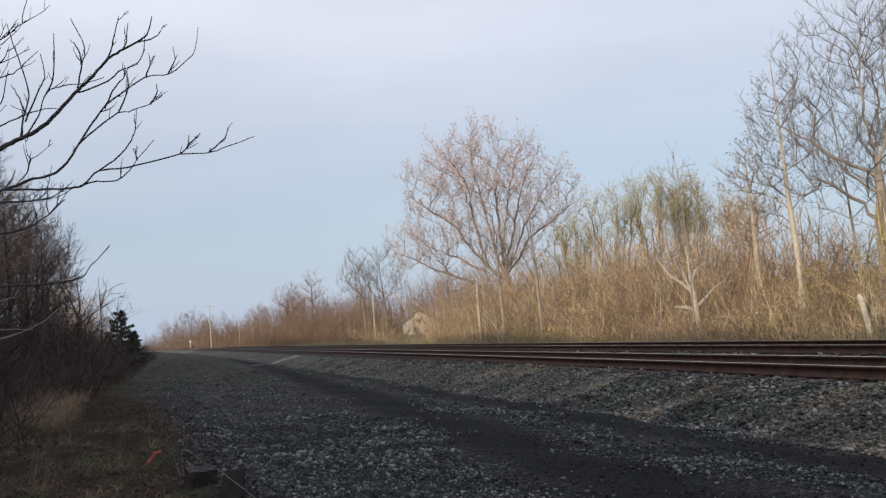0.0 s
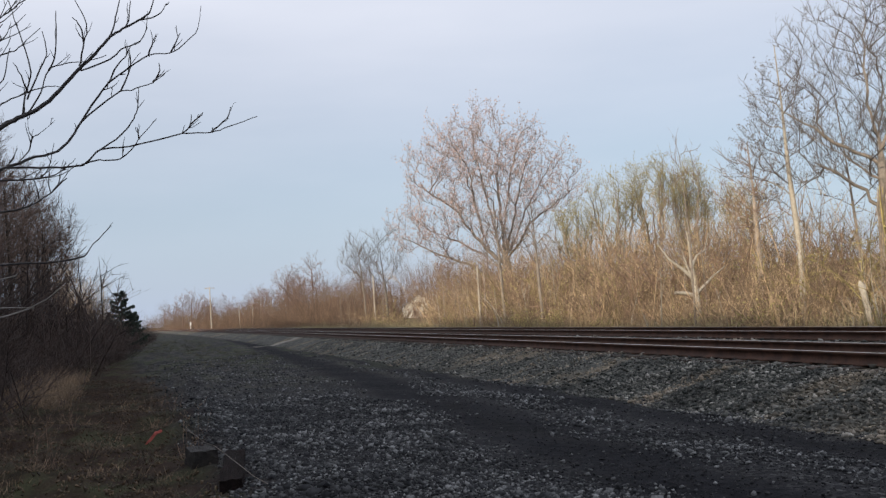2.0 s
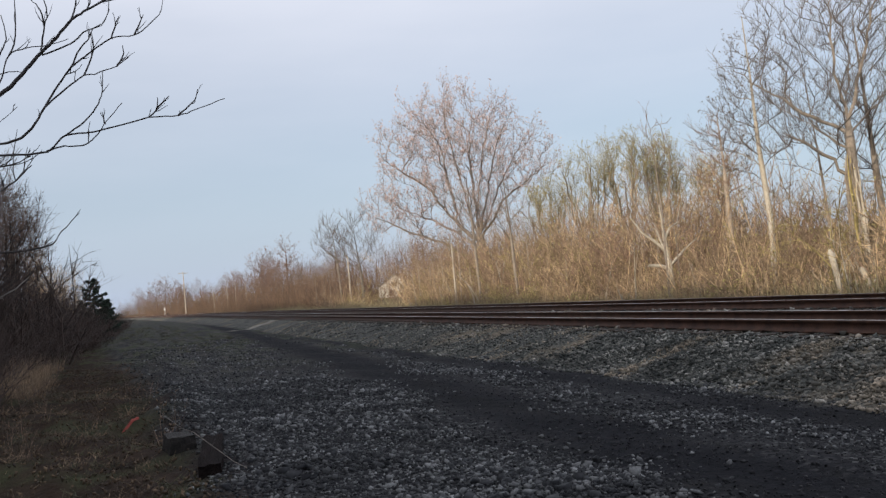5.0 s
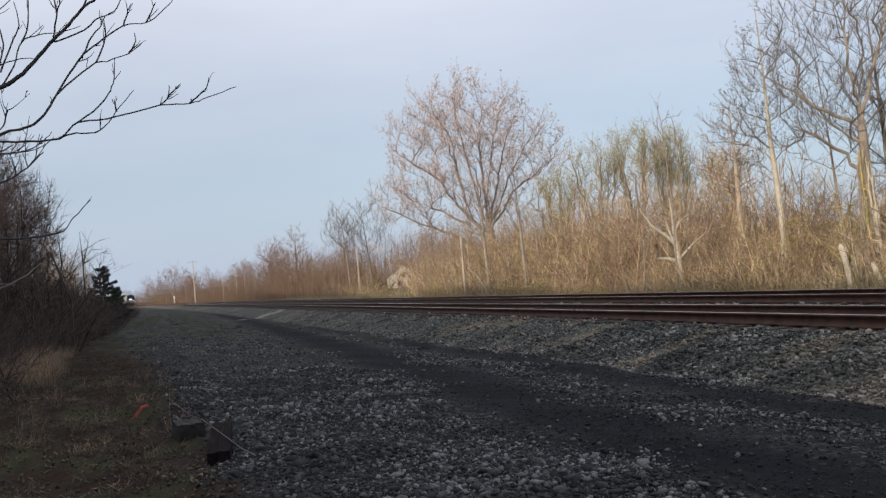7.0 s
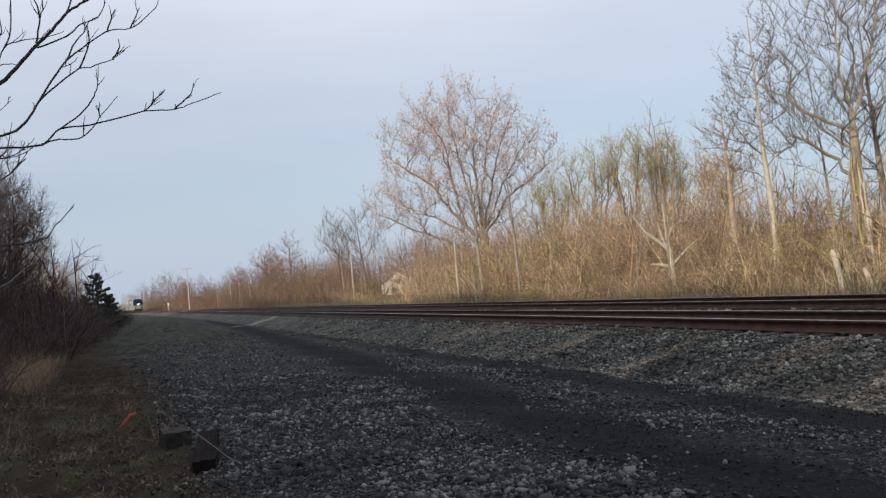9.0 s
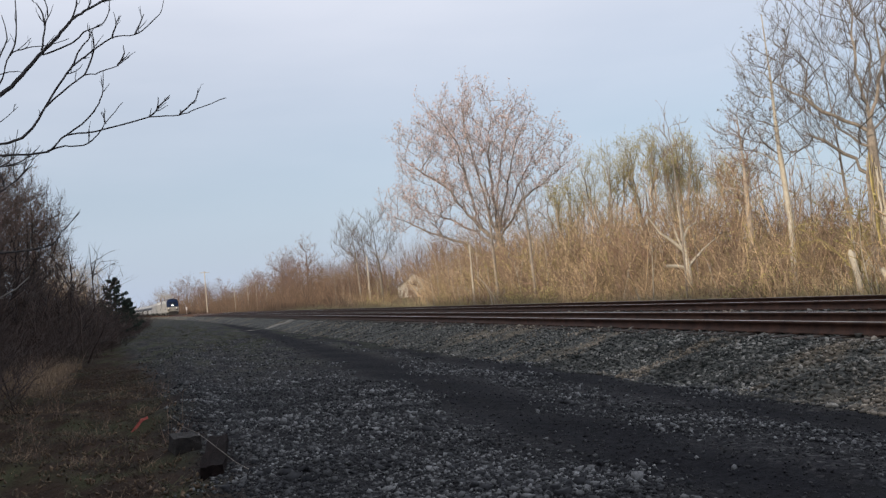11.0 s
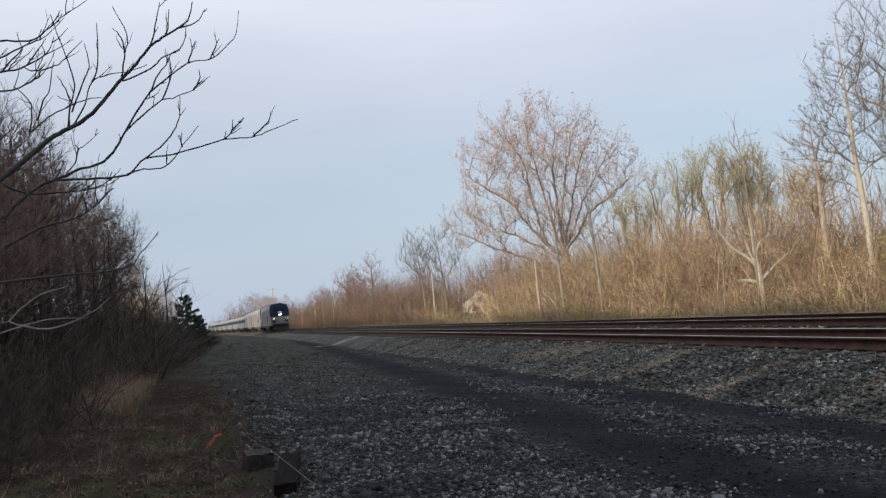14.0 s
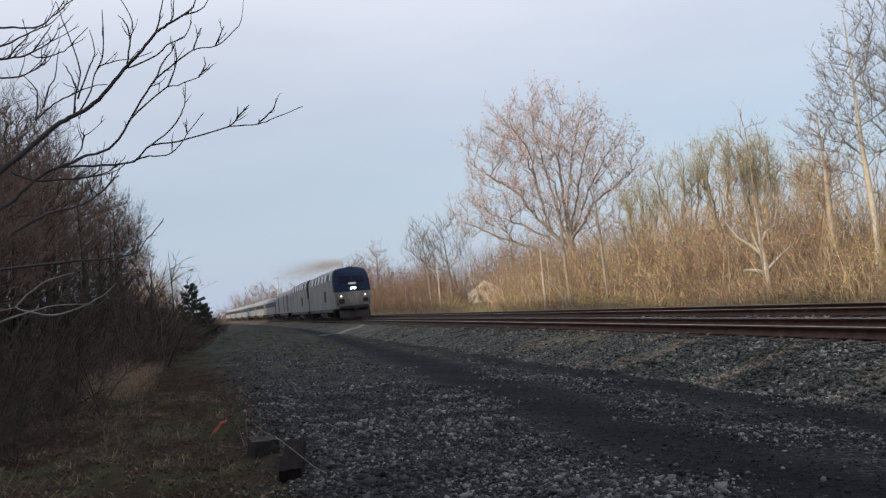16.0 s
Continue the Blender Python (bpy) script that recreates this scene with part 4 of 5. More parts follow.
            limbs.append([Vector((math.cos(a) * r * f, math.sin(a) * r * f, h * g)) for f, g in ((0.0, 0.2), (0.45, 0.42), (0.8, 0.66), (0.95, fan.uniform(0.82, 0.95)))])
        tree("willow_tree", "bare willow with yellow-green budding twigs", rooted(x, y), ((0, 0, 0), (0.1, 0, 1.5), (0.1, 0, h * 0.3), (0, 0, h * 0.6)), 0.26,
             ((0, 0, h * 0.8, w, w, h * 0.2, 75), (0, 0, h * 0.55, w * 1.2, w * 1.2, h * 0.25, 32)), M["twig_grey"], M["twig_willow"], M["bud_green"], 0.07, 0.6, 0.6, 0.9, 3, 31 + i, "willows behind the brush", 0.55, 0.0135, 2, 0.2, 0.9, limbs)
    for i, (x, y, h, bark) in enumerate(((19.45, 49, 8.0, M["bark_mid"]), (20.1, 45, 7.6, M["bark_mid"]))):
        tree("ash_tree", "slender bare tree at the edge of the woods", rooted(x, y), ((0, 0, 0), (-0.1, 0, 2.5), (-0.15, 0, 5), (-0.3, 0, h)), 0.085,
             ((-0.3, 0, h * 0.78, 1.3, 1.2, h * 0.26, 45),), bark, M["bark_mid"], None, 0.05, 1, 0.4, 0.45, 2, 91 + i, G, 0.5, 0.009, 1, 0.0, 0.7)
    rng = random.Random(4)
    protos = [tree("sapling", "slim bare sapling at the edge of the woods", rooted(22, 60 + 3 * i), ((0, 0, 0), (0.05, 0, 3), (0, 0.1, 5.4)), 0.03, ((0, 0, 4.2, 1.0, 1.0, 2.0, 30),),
                   M["bark_grey"] if i % 2 else M["bark_mid"], M["bark_red"], M["bud_tan"] if i == 2 else None, 0.05, 0.4, 0.4, 0.4, 2, 60 + i, "saplings at the wood edge", 0.4, 0.009, 1) for i in range(4)]
    for i in range(48):
        y = 14 + 110 * rng.random() ** 1.3
        x = rng.uniform(19.3, 36)
        if not gap(x, y):
            copy_thing(protos[i % 4], spun(rooted(x, y), rng, rng.uniform(0.6, 1.3)))
    far = [tree("woodland_tree", "reddish bare tree in the distant woods", rooted(25 + 3 * i, 186 + 12 * i), ((0, 0, 0), (0, 0, 4), (0.2, 0, 9)), 0.2, ((0, 0, 7.6, 3.0, 3.0, 4.4, 46),),
                M["bark_far"], M["bark_far"], M["bud_far"], 0.14, 0.5, 0.9, 1.1, 3, 80 + i, "distant woods", 0.4, 0.02, 1, 0.0, 0.5) for i in range(3)]
    for i, (x, y, s) in enumerate(((25.4, 188, 1.2), (22.0, 205, 0.8), (29.5, 176, 0.9), (7.0, 330, 1.15), (10.5, 345, 1.25), (13.5, 350, 1.05), (4.5, 372, 1.1), (16.5, 335, 1.0), (1.0, 395, 1.0), (20.5, 300, 0.95), (33.0, 150, 0.8), (27.0, 140, 0.65))):
        copy_thing(far[i % 3], spun(rooted(x, y), rng, s))
    for i in range(32):
        y = 115 + 340 * rng.random()
        x = rng.uniform(22, 70) - float(bend(y))
        if not gap(x, y):
            copy_thing(far[i % 3], spun(rooted(x, y), rng, rng.uniform(0.75, 1.25)))


trees_right()


def forked_tree():
    """Short broken tree with pale bare limbs."""
    T = Tubes()
    rng = random.Random(8)

    def limb(pts, r0, r1, k=6):
        n = len(pts)
        T.tube([Vector(p) for p in pts], [r0 + (r1 - r0) * i / (n - 1) for i in range(n)], k)
    limb(((0, 0, -0.3), (-0.03, 0, 0.9), (-0.06, 0, 1.7), (-0.12, 0, 2.35)), 0.15, 0.12, 8)
    limb(((-0.1, 0, 2.3), (-0.16, 0, 2.9), (-0.12, 0.1, 3.6), (-0.2, 0.1, 4.3)), 0.10, 0.03)
    limb(((-0.1, 0, 2.3), (-0.6, 0.1, 2.8), (-1.1, 0.2, 3.2), (-1.6, 0.2, 3.9)), 0.09, 0.02)
    limb(((-0.06, 0, 1.6), (-0.5, 0, 1.75), (-1.05, 0, 1.8)), 0.09, 0.065)
    limb(((-0.06, 0, 1.7), (0.4, 0, 2.05), (0.9, 0.1, 2.4), (1.6, 0.2, 2.8)), 0.08, 0.02)
    limb(((-0.12, 0, 2.9), (0.2, 0.1, 3.3), (0.6, 0.1, 3.5), (0.9, 0.2, 4.2)), 0.06, 0.02)
    limb(((-0.2, 0, 2.4), (-0.4, 0, 2.9), (-0.5, 0.1, 3.5)), 0.05, 0.03)
    root = tagged(new("broken_tree", T.mesh("broken_tree", M["bark_pale"])), "short pale broken tree with bare forked limbs", "tree", "woods beyond the tracks")
    root.matrix_basis = Matrix.Translation(rooted(21.0, 31.4))


def snag(x, y, h, lean, name, label):
    T = Tubes()
    T.tube([Vector((0, 0, -0.2)), Vector((lean * 0.4, 0, h * 0.5)), Vector((lean, 0, h * 0.93)), Vector((lean * 1.05, 0.03, h))], [0.11, 0.09, 0.10, 0.03], 8)
    T.tube([Vector((lean * 0.4, 0, h * 0.4)), Vector((lean * 0.4 + 0.5, 0.1, h * 0.75))], [0.04, 0.012], 5)
    ob = tagged(new(name, T.mesh(name, M["bark_pale"])), label, "tree stump", "snags at the wood edge")
    ob.matrix_basis = Matrix.Translation(rooted(x, y))


forked_tree()
snag(20.8, 21.9, 1.85, -0.3, "snag", "pale broken snag with a jagged splintered top")
snag(21.4, 21.3, 1.2, -0.3, "snag", "short pale leaning stump among the brush")

# ---- woods on the near side ----
def woods_left():
    rng = random.Random(21)
    clumps = [stem_clump(400 + i, 9, 1.0, 0.5, 11, 0.006, 0.4, 2, 0.02) for i in range(6)]

    def edge(y):
        return np.interp(y, (-40, 8, 14, 30, 46, 60, 75, 100, 125, 170), (-5.5, -4.0, -3.7, -4.1, -3.4, -3.1, -2.8, -2.3, -2.8, -8))

    def crest(x, y):
        """Height of the wood's top along the road, fitted by bearing to the camera's view."""
        a = math.degrees(math.atan2(-x, y))
        e = np.interp(a, (1.5, 2.9, 4.5, 5.7, 6.5, 8.5, 10.7, 13.6, 20), (0.9, 1.4, 1.8, 3.2, 8.6, 12.0, 13.8, 16.6, 17.5))
        return 1.6 + math.hypot(x, y) * math.tan(radians(float(e)))

    def lit_height(a):
        """Height of the sunlit trees beyond, lower towards the line, fitted to the camera's view."""
        return float(np.interp(a, (2.6, 3.5, 4.7, 5.6, 6.5), (7.0, 11.5, 16.5, 20.0, 21.0)))

    def places(n, d0, d1, y0, y1, h0, h1, power=1.0):
        out = []
        for _ in range(n):
            y = y0 + (y1 - y0) * rng.random() ** power
            x = float(edge(y)) - rng.uniform(d0, d1)
            h = min(rng.uniform(h0, h1), 0.95 * crest(x, y))
            out.append((x, y, float(height(x, y)) * 0.95, rng.uniform(0, 6.28), h * rng.uniform(0.8, 1.2), h))
        return out
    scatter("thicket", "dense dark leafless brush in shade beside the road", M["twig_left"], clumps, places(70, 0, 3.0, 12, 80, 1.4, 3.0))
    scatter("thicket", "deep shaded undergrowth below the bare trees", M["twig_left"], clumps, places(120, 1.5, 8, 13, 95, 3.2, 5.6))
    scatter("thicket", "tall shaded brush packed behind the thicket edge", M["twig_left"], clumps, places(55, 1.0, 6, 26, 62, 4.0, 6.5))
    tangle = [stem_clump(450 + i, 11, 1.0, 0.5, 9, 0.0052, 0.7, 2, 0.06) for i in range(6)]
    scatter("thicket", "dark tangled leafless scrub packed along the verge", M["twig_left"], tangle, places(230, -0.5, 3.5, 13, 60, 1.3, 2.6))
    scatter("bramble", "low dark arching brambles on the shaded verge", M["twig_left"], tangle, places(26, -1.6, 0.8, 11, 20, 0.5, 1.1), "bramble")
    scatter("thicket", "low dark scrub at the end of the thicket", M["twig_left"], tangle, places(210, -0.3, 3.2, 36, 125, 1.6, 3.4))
    scatter("thicket", "tan leafless saplings catching low sunlight", M["twig_tan"], clumps, [(-y * math.tan(radians(a)), y, 0.0, rng.uniform(0, 6.28), 7.0, lit_height(a) * rng.uniform(0.55, 1.0)) for y, a in ((rng.uniform(190, 214), rng.uniform(2.6, 6.8)) for _ in range(46))])
    protos = [tree("roadside_tree", "tangled bare tree in shade beside the road", rooted(-8.0 - i, 30 + 8 * i), ((0, 0, 0), (0.1, 0, 2.5), (0.2, 0.1, 5), (0.3, 0, 8.2)), 0.085,
                   ((0.2, 0, 6.4, 2.4, 2.4, 3.4, 110),), M["bark_dark"], M["twig_road"], None, 0.05, 1, 0.4, 0.65, 3, 90 + i, "shaded trees beside the road", 0.35, 0.0105, 2) for i in range(4)]
    for i in range(40):
        y = 15 + 60 * rng.random()
        x = float(edge(y)) - rng.uniform(1.8, 6.5)
        copy_thing(protos[i % 4], spun(rooted(x, y), rng, min(1.3, crest(x, y) / 10.2 * rng.uniform(0.78, 1.02))))
    for i in range(38):
        y = 15 + 17 * rng.random()
        x = -4.6 - rng.uniform(0, 4.5) - 0.08 * (y - 17)
        copy_thing(protos[i % 4], spun(rooted(x, y), rng, min(1.2, crest(x, y) / 10.2 * rng.uniform(0.7, 1.0))))
    lit = [tree("roadside_tree", "pale bare tree catching low sunlight beyond the thicket", rooted(-11.5 - 2.6 * i, 196 + 4 * i), ((0, 0, 0), (0, 0, 6), (0, 0, 13)), 0.16,
                ((0, 0, 9, 2.0, 2.0, 4.6, 60),), M["bark_pale"], M["bark_grey"], None, 0.05, 1, 0.6, 0.9, 3, 97 + i, "sunlit trees beyond the thicket", 0.6, 0.02, 1) for i in range(3)]
    for i in range(9):
        y, a = rng.uniform(192, 214), rng.uniform(2.9, 6.4)
        copy_thing(lit[i % 3], spun(rooted(-y * math.tan(radians(a)), y), rng, lit_height(a) / 14 * rng.uniform(0.8, 1.0)))


woods_left()


def pine(x, y, h, seed):
    rng, rs = random.Random(seed), np.random.RandomState(seed)
    T, pts = Tubes(), []
    T.tube([Vector((0, 0, -0.2)), Vector((0.05, 0, h * 0.5)), Vector((0, 0, h))], [0.11, 0.07, 0.015], 6)
    for i in range(32):
        f = 0.12 + 0.86 * i / 32
        a = i * 2.4 + rng.uniform(-0.4, 0.4)
        L = (1 - f) ** 0.8 * h * 0.42 * rng.uniform(0.6, 1.15) + 0.15
        d = Vector((math.cos(a), math.sin(a), 0.15))
        p = Vector((0, 0, f * h))
        q = p + d * L * 0.6
        e = q + (d + Vector((0, 0, 0.35))) * L * 0.4
        T.tube([p, q, e], [0.022, 0.015, 0.006], 3)
        for s in np.linspace(0.2, 1, int(8 + 14 * L)):
            c = p.lerp(q, s / 0.6) if s < 0.6 else q.lerp(e, (s - 0.6) / 0.4)
            for _ in range(5):
                pts.append((c.x + rng.gauss(0, 0.06), c.y + rng.gauss(0, 0.06), c.z + rng.gauss(0.03, 0.06)))
    v, q, t = T.arrays()
    root = tagged(new("pine_tree"), "small dark evergreen pine at the end of the thicket", "tree", "pines by the thicket")
    root.matrix_basis = Matrix.Translation(rooted(x, y))
    part("trunk", mesh_np("trunk", v, q, None, (M["bark_dark"],)), root)
    tagged(part("foliage", bud_mesh("foliage", pts, 0.10, M["needles"], rs), root), kind="stuff")


pine(-3.05, 72, 4.8, 3)
pine(-2.5, 84, 3.4, 4)


def overhanging_tree():
    """Dead tree by the road, its limbs placed near one plane to fit the camera's view."""
    rng = random.Random(17)
    root = tagged(new("overhanging_tree"), "dark bare tree reaching crooked twigged limbs over the road", "tree")
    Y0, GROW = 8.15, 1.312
    # limb and shoot lines are laid out as the camera sees them
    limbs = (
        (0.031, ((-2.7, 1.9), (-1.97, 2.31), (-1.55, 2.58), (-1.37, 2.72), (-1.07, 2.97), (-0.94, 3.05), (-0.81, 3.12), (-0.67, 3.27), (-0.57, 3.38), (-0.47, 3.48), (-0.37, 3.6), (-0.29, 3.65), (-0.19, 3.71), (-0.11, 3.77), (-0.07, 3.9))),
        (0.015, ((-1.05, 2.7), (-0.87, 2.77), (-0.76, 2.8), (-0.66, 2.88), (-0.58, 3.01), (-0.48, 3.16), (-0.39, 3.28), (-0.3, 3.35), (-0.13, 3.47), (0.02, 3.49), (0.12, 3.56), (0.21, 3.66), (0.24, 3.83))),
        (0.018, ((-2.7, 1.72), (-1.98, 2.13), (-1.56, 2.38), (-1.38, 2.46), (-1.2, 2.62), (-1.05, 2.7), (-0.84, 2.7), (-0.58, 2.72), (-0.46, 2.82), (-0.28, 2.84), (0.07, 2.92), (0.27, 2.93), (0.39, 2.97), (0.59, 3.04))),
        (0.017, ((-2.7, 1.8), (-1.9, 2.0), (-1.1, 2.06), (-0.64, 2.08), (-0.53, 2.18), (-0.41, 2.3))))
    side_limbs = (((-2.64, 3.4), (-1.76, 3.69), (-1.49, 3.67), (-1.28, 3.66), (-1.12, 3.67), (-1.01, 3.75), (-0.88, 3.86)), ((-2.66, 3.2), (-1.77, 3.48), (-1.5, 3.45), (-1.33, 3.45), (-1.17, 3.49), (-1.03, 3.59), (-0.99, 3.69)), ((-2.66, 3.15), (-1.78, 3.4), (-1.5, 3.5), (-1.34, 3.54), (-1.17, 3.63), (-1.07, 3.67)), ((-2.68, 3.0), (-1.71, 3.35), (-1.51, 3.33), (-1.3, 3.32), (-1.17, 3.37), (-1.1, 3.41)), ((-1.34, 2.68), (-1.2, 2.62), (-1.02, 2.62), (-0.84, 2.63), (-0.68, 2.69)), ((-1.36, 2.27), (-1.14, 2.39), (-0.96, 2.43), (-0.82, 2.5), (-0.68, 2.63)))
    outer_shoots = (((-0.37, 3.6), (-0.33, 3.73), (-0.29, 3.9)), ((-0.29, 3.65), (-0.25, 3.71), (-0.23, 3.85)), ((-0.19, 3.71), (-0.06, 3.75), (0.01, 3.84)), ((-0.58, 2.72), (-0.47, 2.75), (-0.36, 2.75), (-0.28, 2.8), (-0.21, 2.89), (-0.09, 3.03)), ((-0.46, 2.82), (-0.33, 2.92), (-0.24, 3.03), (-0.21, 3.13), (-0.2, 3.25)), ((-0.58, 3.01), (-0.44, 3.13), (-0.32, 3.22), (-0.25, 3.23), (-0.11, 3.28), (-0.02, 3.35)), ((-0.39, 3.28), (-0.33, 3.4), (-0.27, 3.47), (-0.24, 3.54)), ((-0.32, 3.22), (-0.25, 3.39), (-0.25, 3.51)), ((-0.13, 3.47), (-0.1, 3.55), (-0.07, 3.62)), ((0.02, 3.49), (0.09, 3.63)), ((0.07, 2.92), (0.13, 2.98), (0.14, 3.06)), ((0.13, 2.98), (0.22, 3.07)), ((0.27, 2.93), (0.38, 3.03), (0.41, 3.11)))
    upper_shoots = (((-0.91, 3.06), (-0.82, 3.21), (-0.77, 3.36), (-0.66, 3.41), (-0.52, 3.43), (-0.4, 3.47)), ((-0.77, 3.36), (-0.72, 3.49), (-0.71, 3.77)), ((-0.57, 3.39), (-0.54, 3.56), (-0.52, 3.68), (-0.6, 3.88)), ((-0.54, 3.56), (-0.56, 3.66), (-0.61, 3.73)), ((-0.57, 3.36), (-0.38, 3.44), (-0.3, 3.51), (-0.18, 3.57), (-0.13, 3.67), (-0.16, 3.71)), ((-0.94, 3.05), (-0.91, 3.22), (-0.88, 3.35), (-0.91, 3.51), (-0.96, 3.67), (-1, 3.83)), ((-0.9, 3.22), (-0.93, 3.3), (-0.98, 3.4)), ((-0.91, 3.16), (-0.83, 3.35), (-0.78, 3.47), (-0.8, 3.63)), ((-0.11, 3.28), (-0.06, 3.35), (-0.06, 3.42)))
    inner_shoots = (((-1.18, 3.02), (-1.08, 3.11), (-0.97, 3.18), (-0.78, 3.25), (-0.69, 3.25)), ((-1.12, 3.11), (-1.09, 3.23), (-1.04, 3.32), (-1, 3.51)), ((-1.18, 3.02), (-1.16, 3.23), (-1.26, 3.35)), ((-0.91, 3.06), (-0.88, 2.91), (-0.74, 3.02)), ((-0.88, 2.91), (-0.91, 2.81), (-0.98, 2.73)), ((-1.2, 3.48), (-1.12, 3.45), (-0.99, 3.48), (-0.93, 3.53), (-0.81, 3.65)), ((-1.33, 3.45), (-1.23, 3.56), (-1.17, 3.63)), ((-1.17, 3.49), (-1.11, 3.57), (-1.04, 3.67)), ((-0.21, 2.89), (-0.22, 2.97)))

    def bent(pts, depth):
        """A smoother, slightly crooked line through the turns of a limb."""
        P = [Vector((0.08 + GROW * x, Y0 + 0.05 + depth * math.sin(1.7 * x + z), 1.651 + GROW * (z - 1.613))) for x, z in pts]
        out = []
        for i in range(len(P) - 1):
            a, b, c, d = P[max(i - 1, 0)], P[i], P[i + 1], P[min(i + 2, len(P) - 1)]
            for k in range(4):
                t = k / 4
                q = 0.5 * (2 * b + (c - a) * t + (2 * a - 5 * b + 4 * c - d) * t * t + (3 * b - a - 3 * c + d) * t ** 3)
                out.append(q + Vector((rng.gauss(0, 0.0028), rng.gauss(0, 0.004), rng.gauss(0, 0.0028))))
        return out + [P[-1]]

    def twigs(T, line, r, n, long=1.0):
        for _ in range(n):
            i = rng.randrange(len(line) // 5, len(line) - 1)
            d = (line[i + 1] - line[i]).normalized()
            e = turned(rng, d, rng.uniform(25, 60))
            e = Vector((e.x, e.y * 0.5, abs(e.z) + 0.15)).normalized()
            L = rng.uniform(0.07, 0.32) * long
            pts = [line[i]]
            for k in range(4):
                e = (e + Vector((rng.gauss(0.02, 0.16), rng.gauss(0, 0.12), rng.gauss(0.12, 0.16)))).normalized()
                pts.append(pts[-1] + e * L / 4)
            T.tube(pts, [r * 0.5, r * 0.42, r * 0.36, r * 0.3, r * 0.2], 4)
            for k in range(rng.randrange(3)):
                o = pts[rng.randrange(1, 4)]
                f = (turned(rng, e, rng.uniform(30, 55)) + Vector((0, 0, 0.3))).normalized()
                T.tube([o, o + f * L * 0.14, o + (f + Vector((0.05, 0, 0.25))) * L * 0.3], [r * 0.3, r * 0.25, r * 0.14], 3)

    trunk = Tubes()
    trunk.tube([Vector((-3.65, Y0, -0.3)), Vector((-3.6, Y0, 1.2)), Vector((-3.46, Y0 + 0.05, 2.2)), Vector((-3.46, Y0 + 0.05, 3.8)), Vector((-3.3, Y0 + 0.2, 6.4))], [0.14, 0.11, 0.095, 0.075, 0.03], 9)
    part("trunk", trunk.mesh("trunk", M["bark_branch"]), root)
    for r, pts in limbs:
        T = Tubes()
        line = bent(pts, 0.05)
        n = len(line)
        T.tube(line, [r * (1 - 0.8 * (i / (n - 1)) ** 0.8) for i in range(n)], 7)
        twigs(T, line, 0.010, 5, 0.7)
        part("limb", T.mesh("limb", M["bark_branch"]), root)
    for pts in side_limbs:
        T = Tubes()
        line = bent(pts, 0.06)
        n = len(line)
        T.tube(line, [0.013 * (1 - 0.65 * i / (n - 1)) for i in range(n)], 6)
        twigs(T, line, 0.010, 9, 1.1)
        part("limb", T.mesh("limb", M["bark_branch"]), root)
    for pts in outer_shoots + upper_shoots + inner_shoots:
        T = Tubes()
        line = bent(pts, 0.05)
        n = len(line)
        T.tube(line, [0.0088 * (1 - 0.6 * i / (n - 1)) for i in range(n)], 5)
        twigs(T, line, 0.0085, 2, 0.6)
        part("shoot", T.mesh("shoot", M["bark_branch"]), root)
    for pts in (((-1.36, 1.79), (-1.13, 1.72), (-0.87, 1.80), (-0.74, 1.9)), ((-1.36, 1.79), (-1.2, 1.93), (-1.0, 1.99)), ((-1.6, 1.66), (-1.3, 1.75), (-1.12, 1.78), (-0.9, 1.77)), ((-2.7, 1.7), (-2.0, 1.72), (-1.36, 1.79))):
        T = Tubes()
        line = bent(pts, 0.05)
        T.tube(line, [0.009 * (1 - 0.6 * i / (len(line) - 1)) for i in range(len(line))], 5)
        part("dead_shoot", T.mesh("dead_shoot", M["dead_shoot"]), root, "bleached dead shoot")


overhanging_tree()

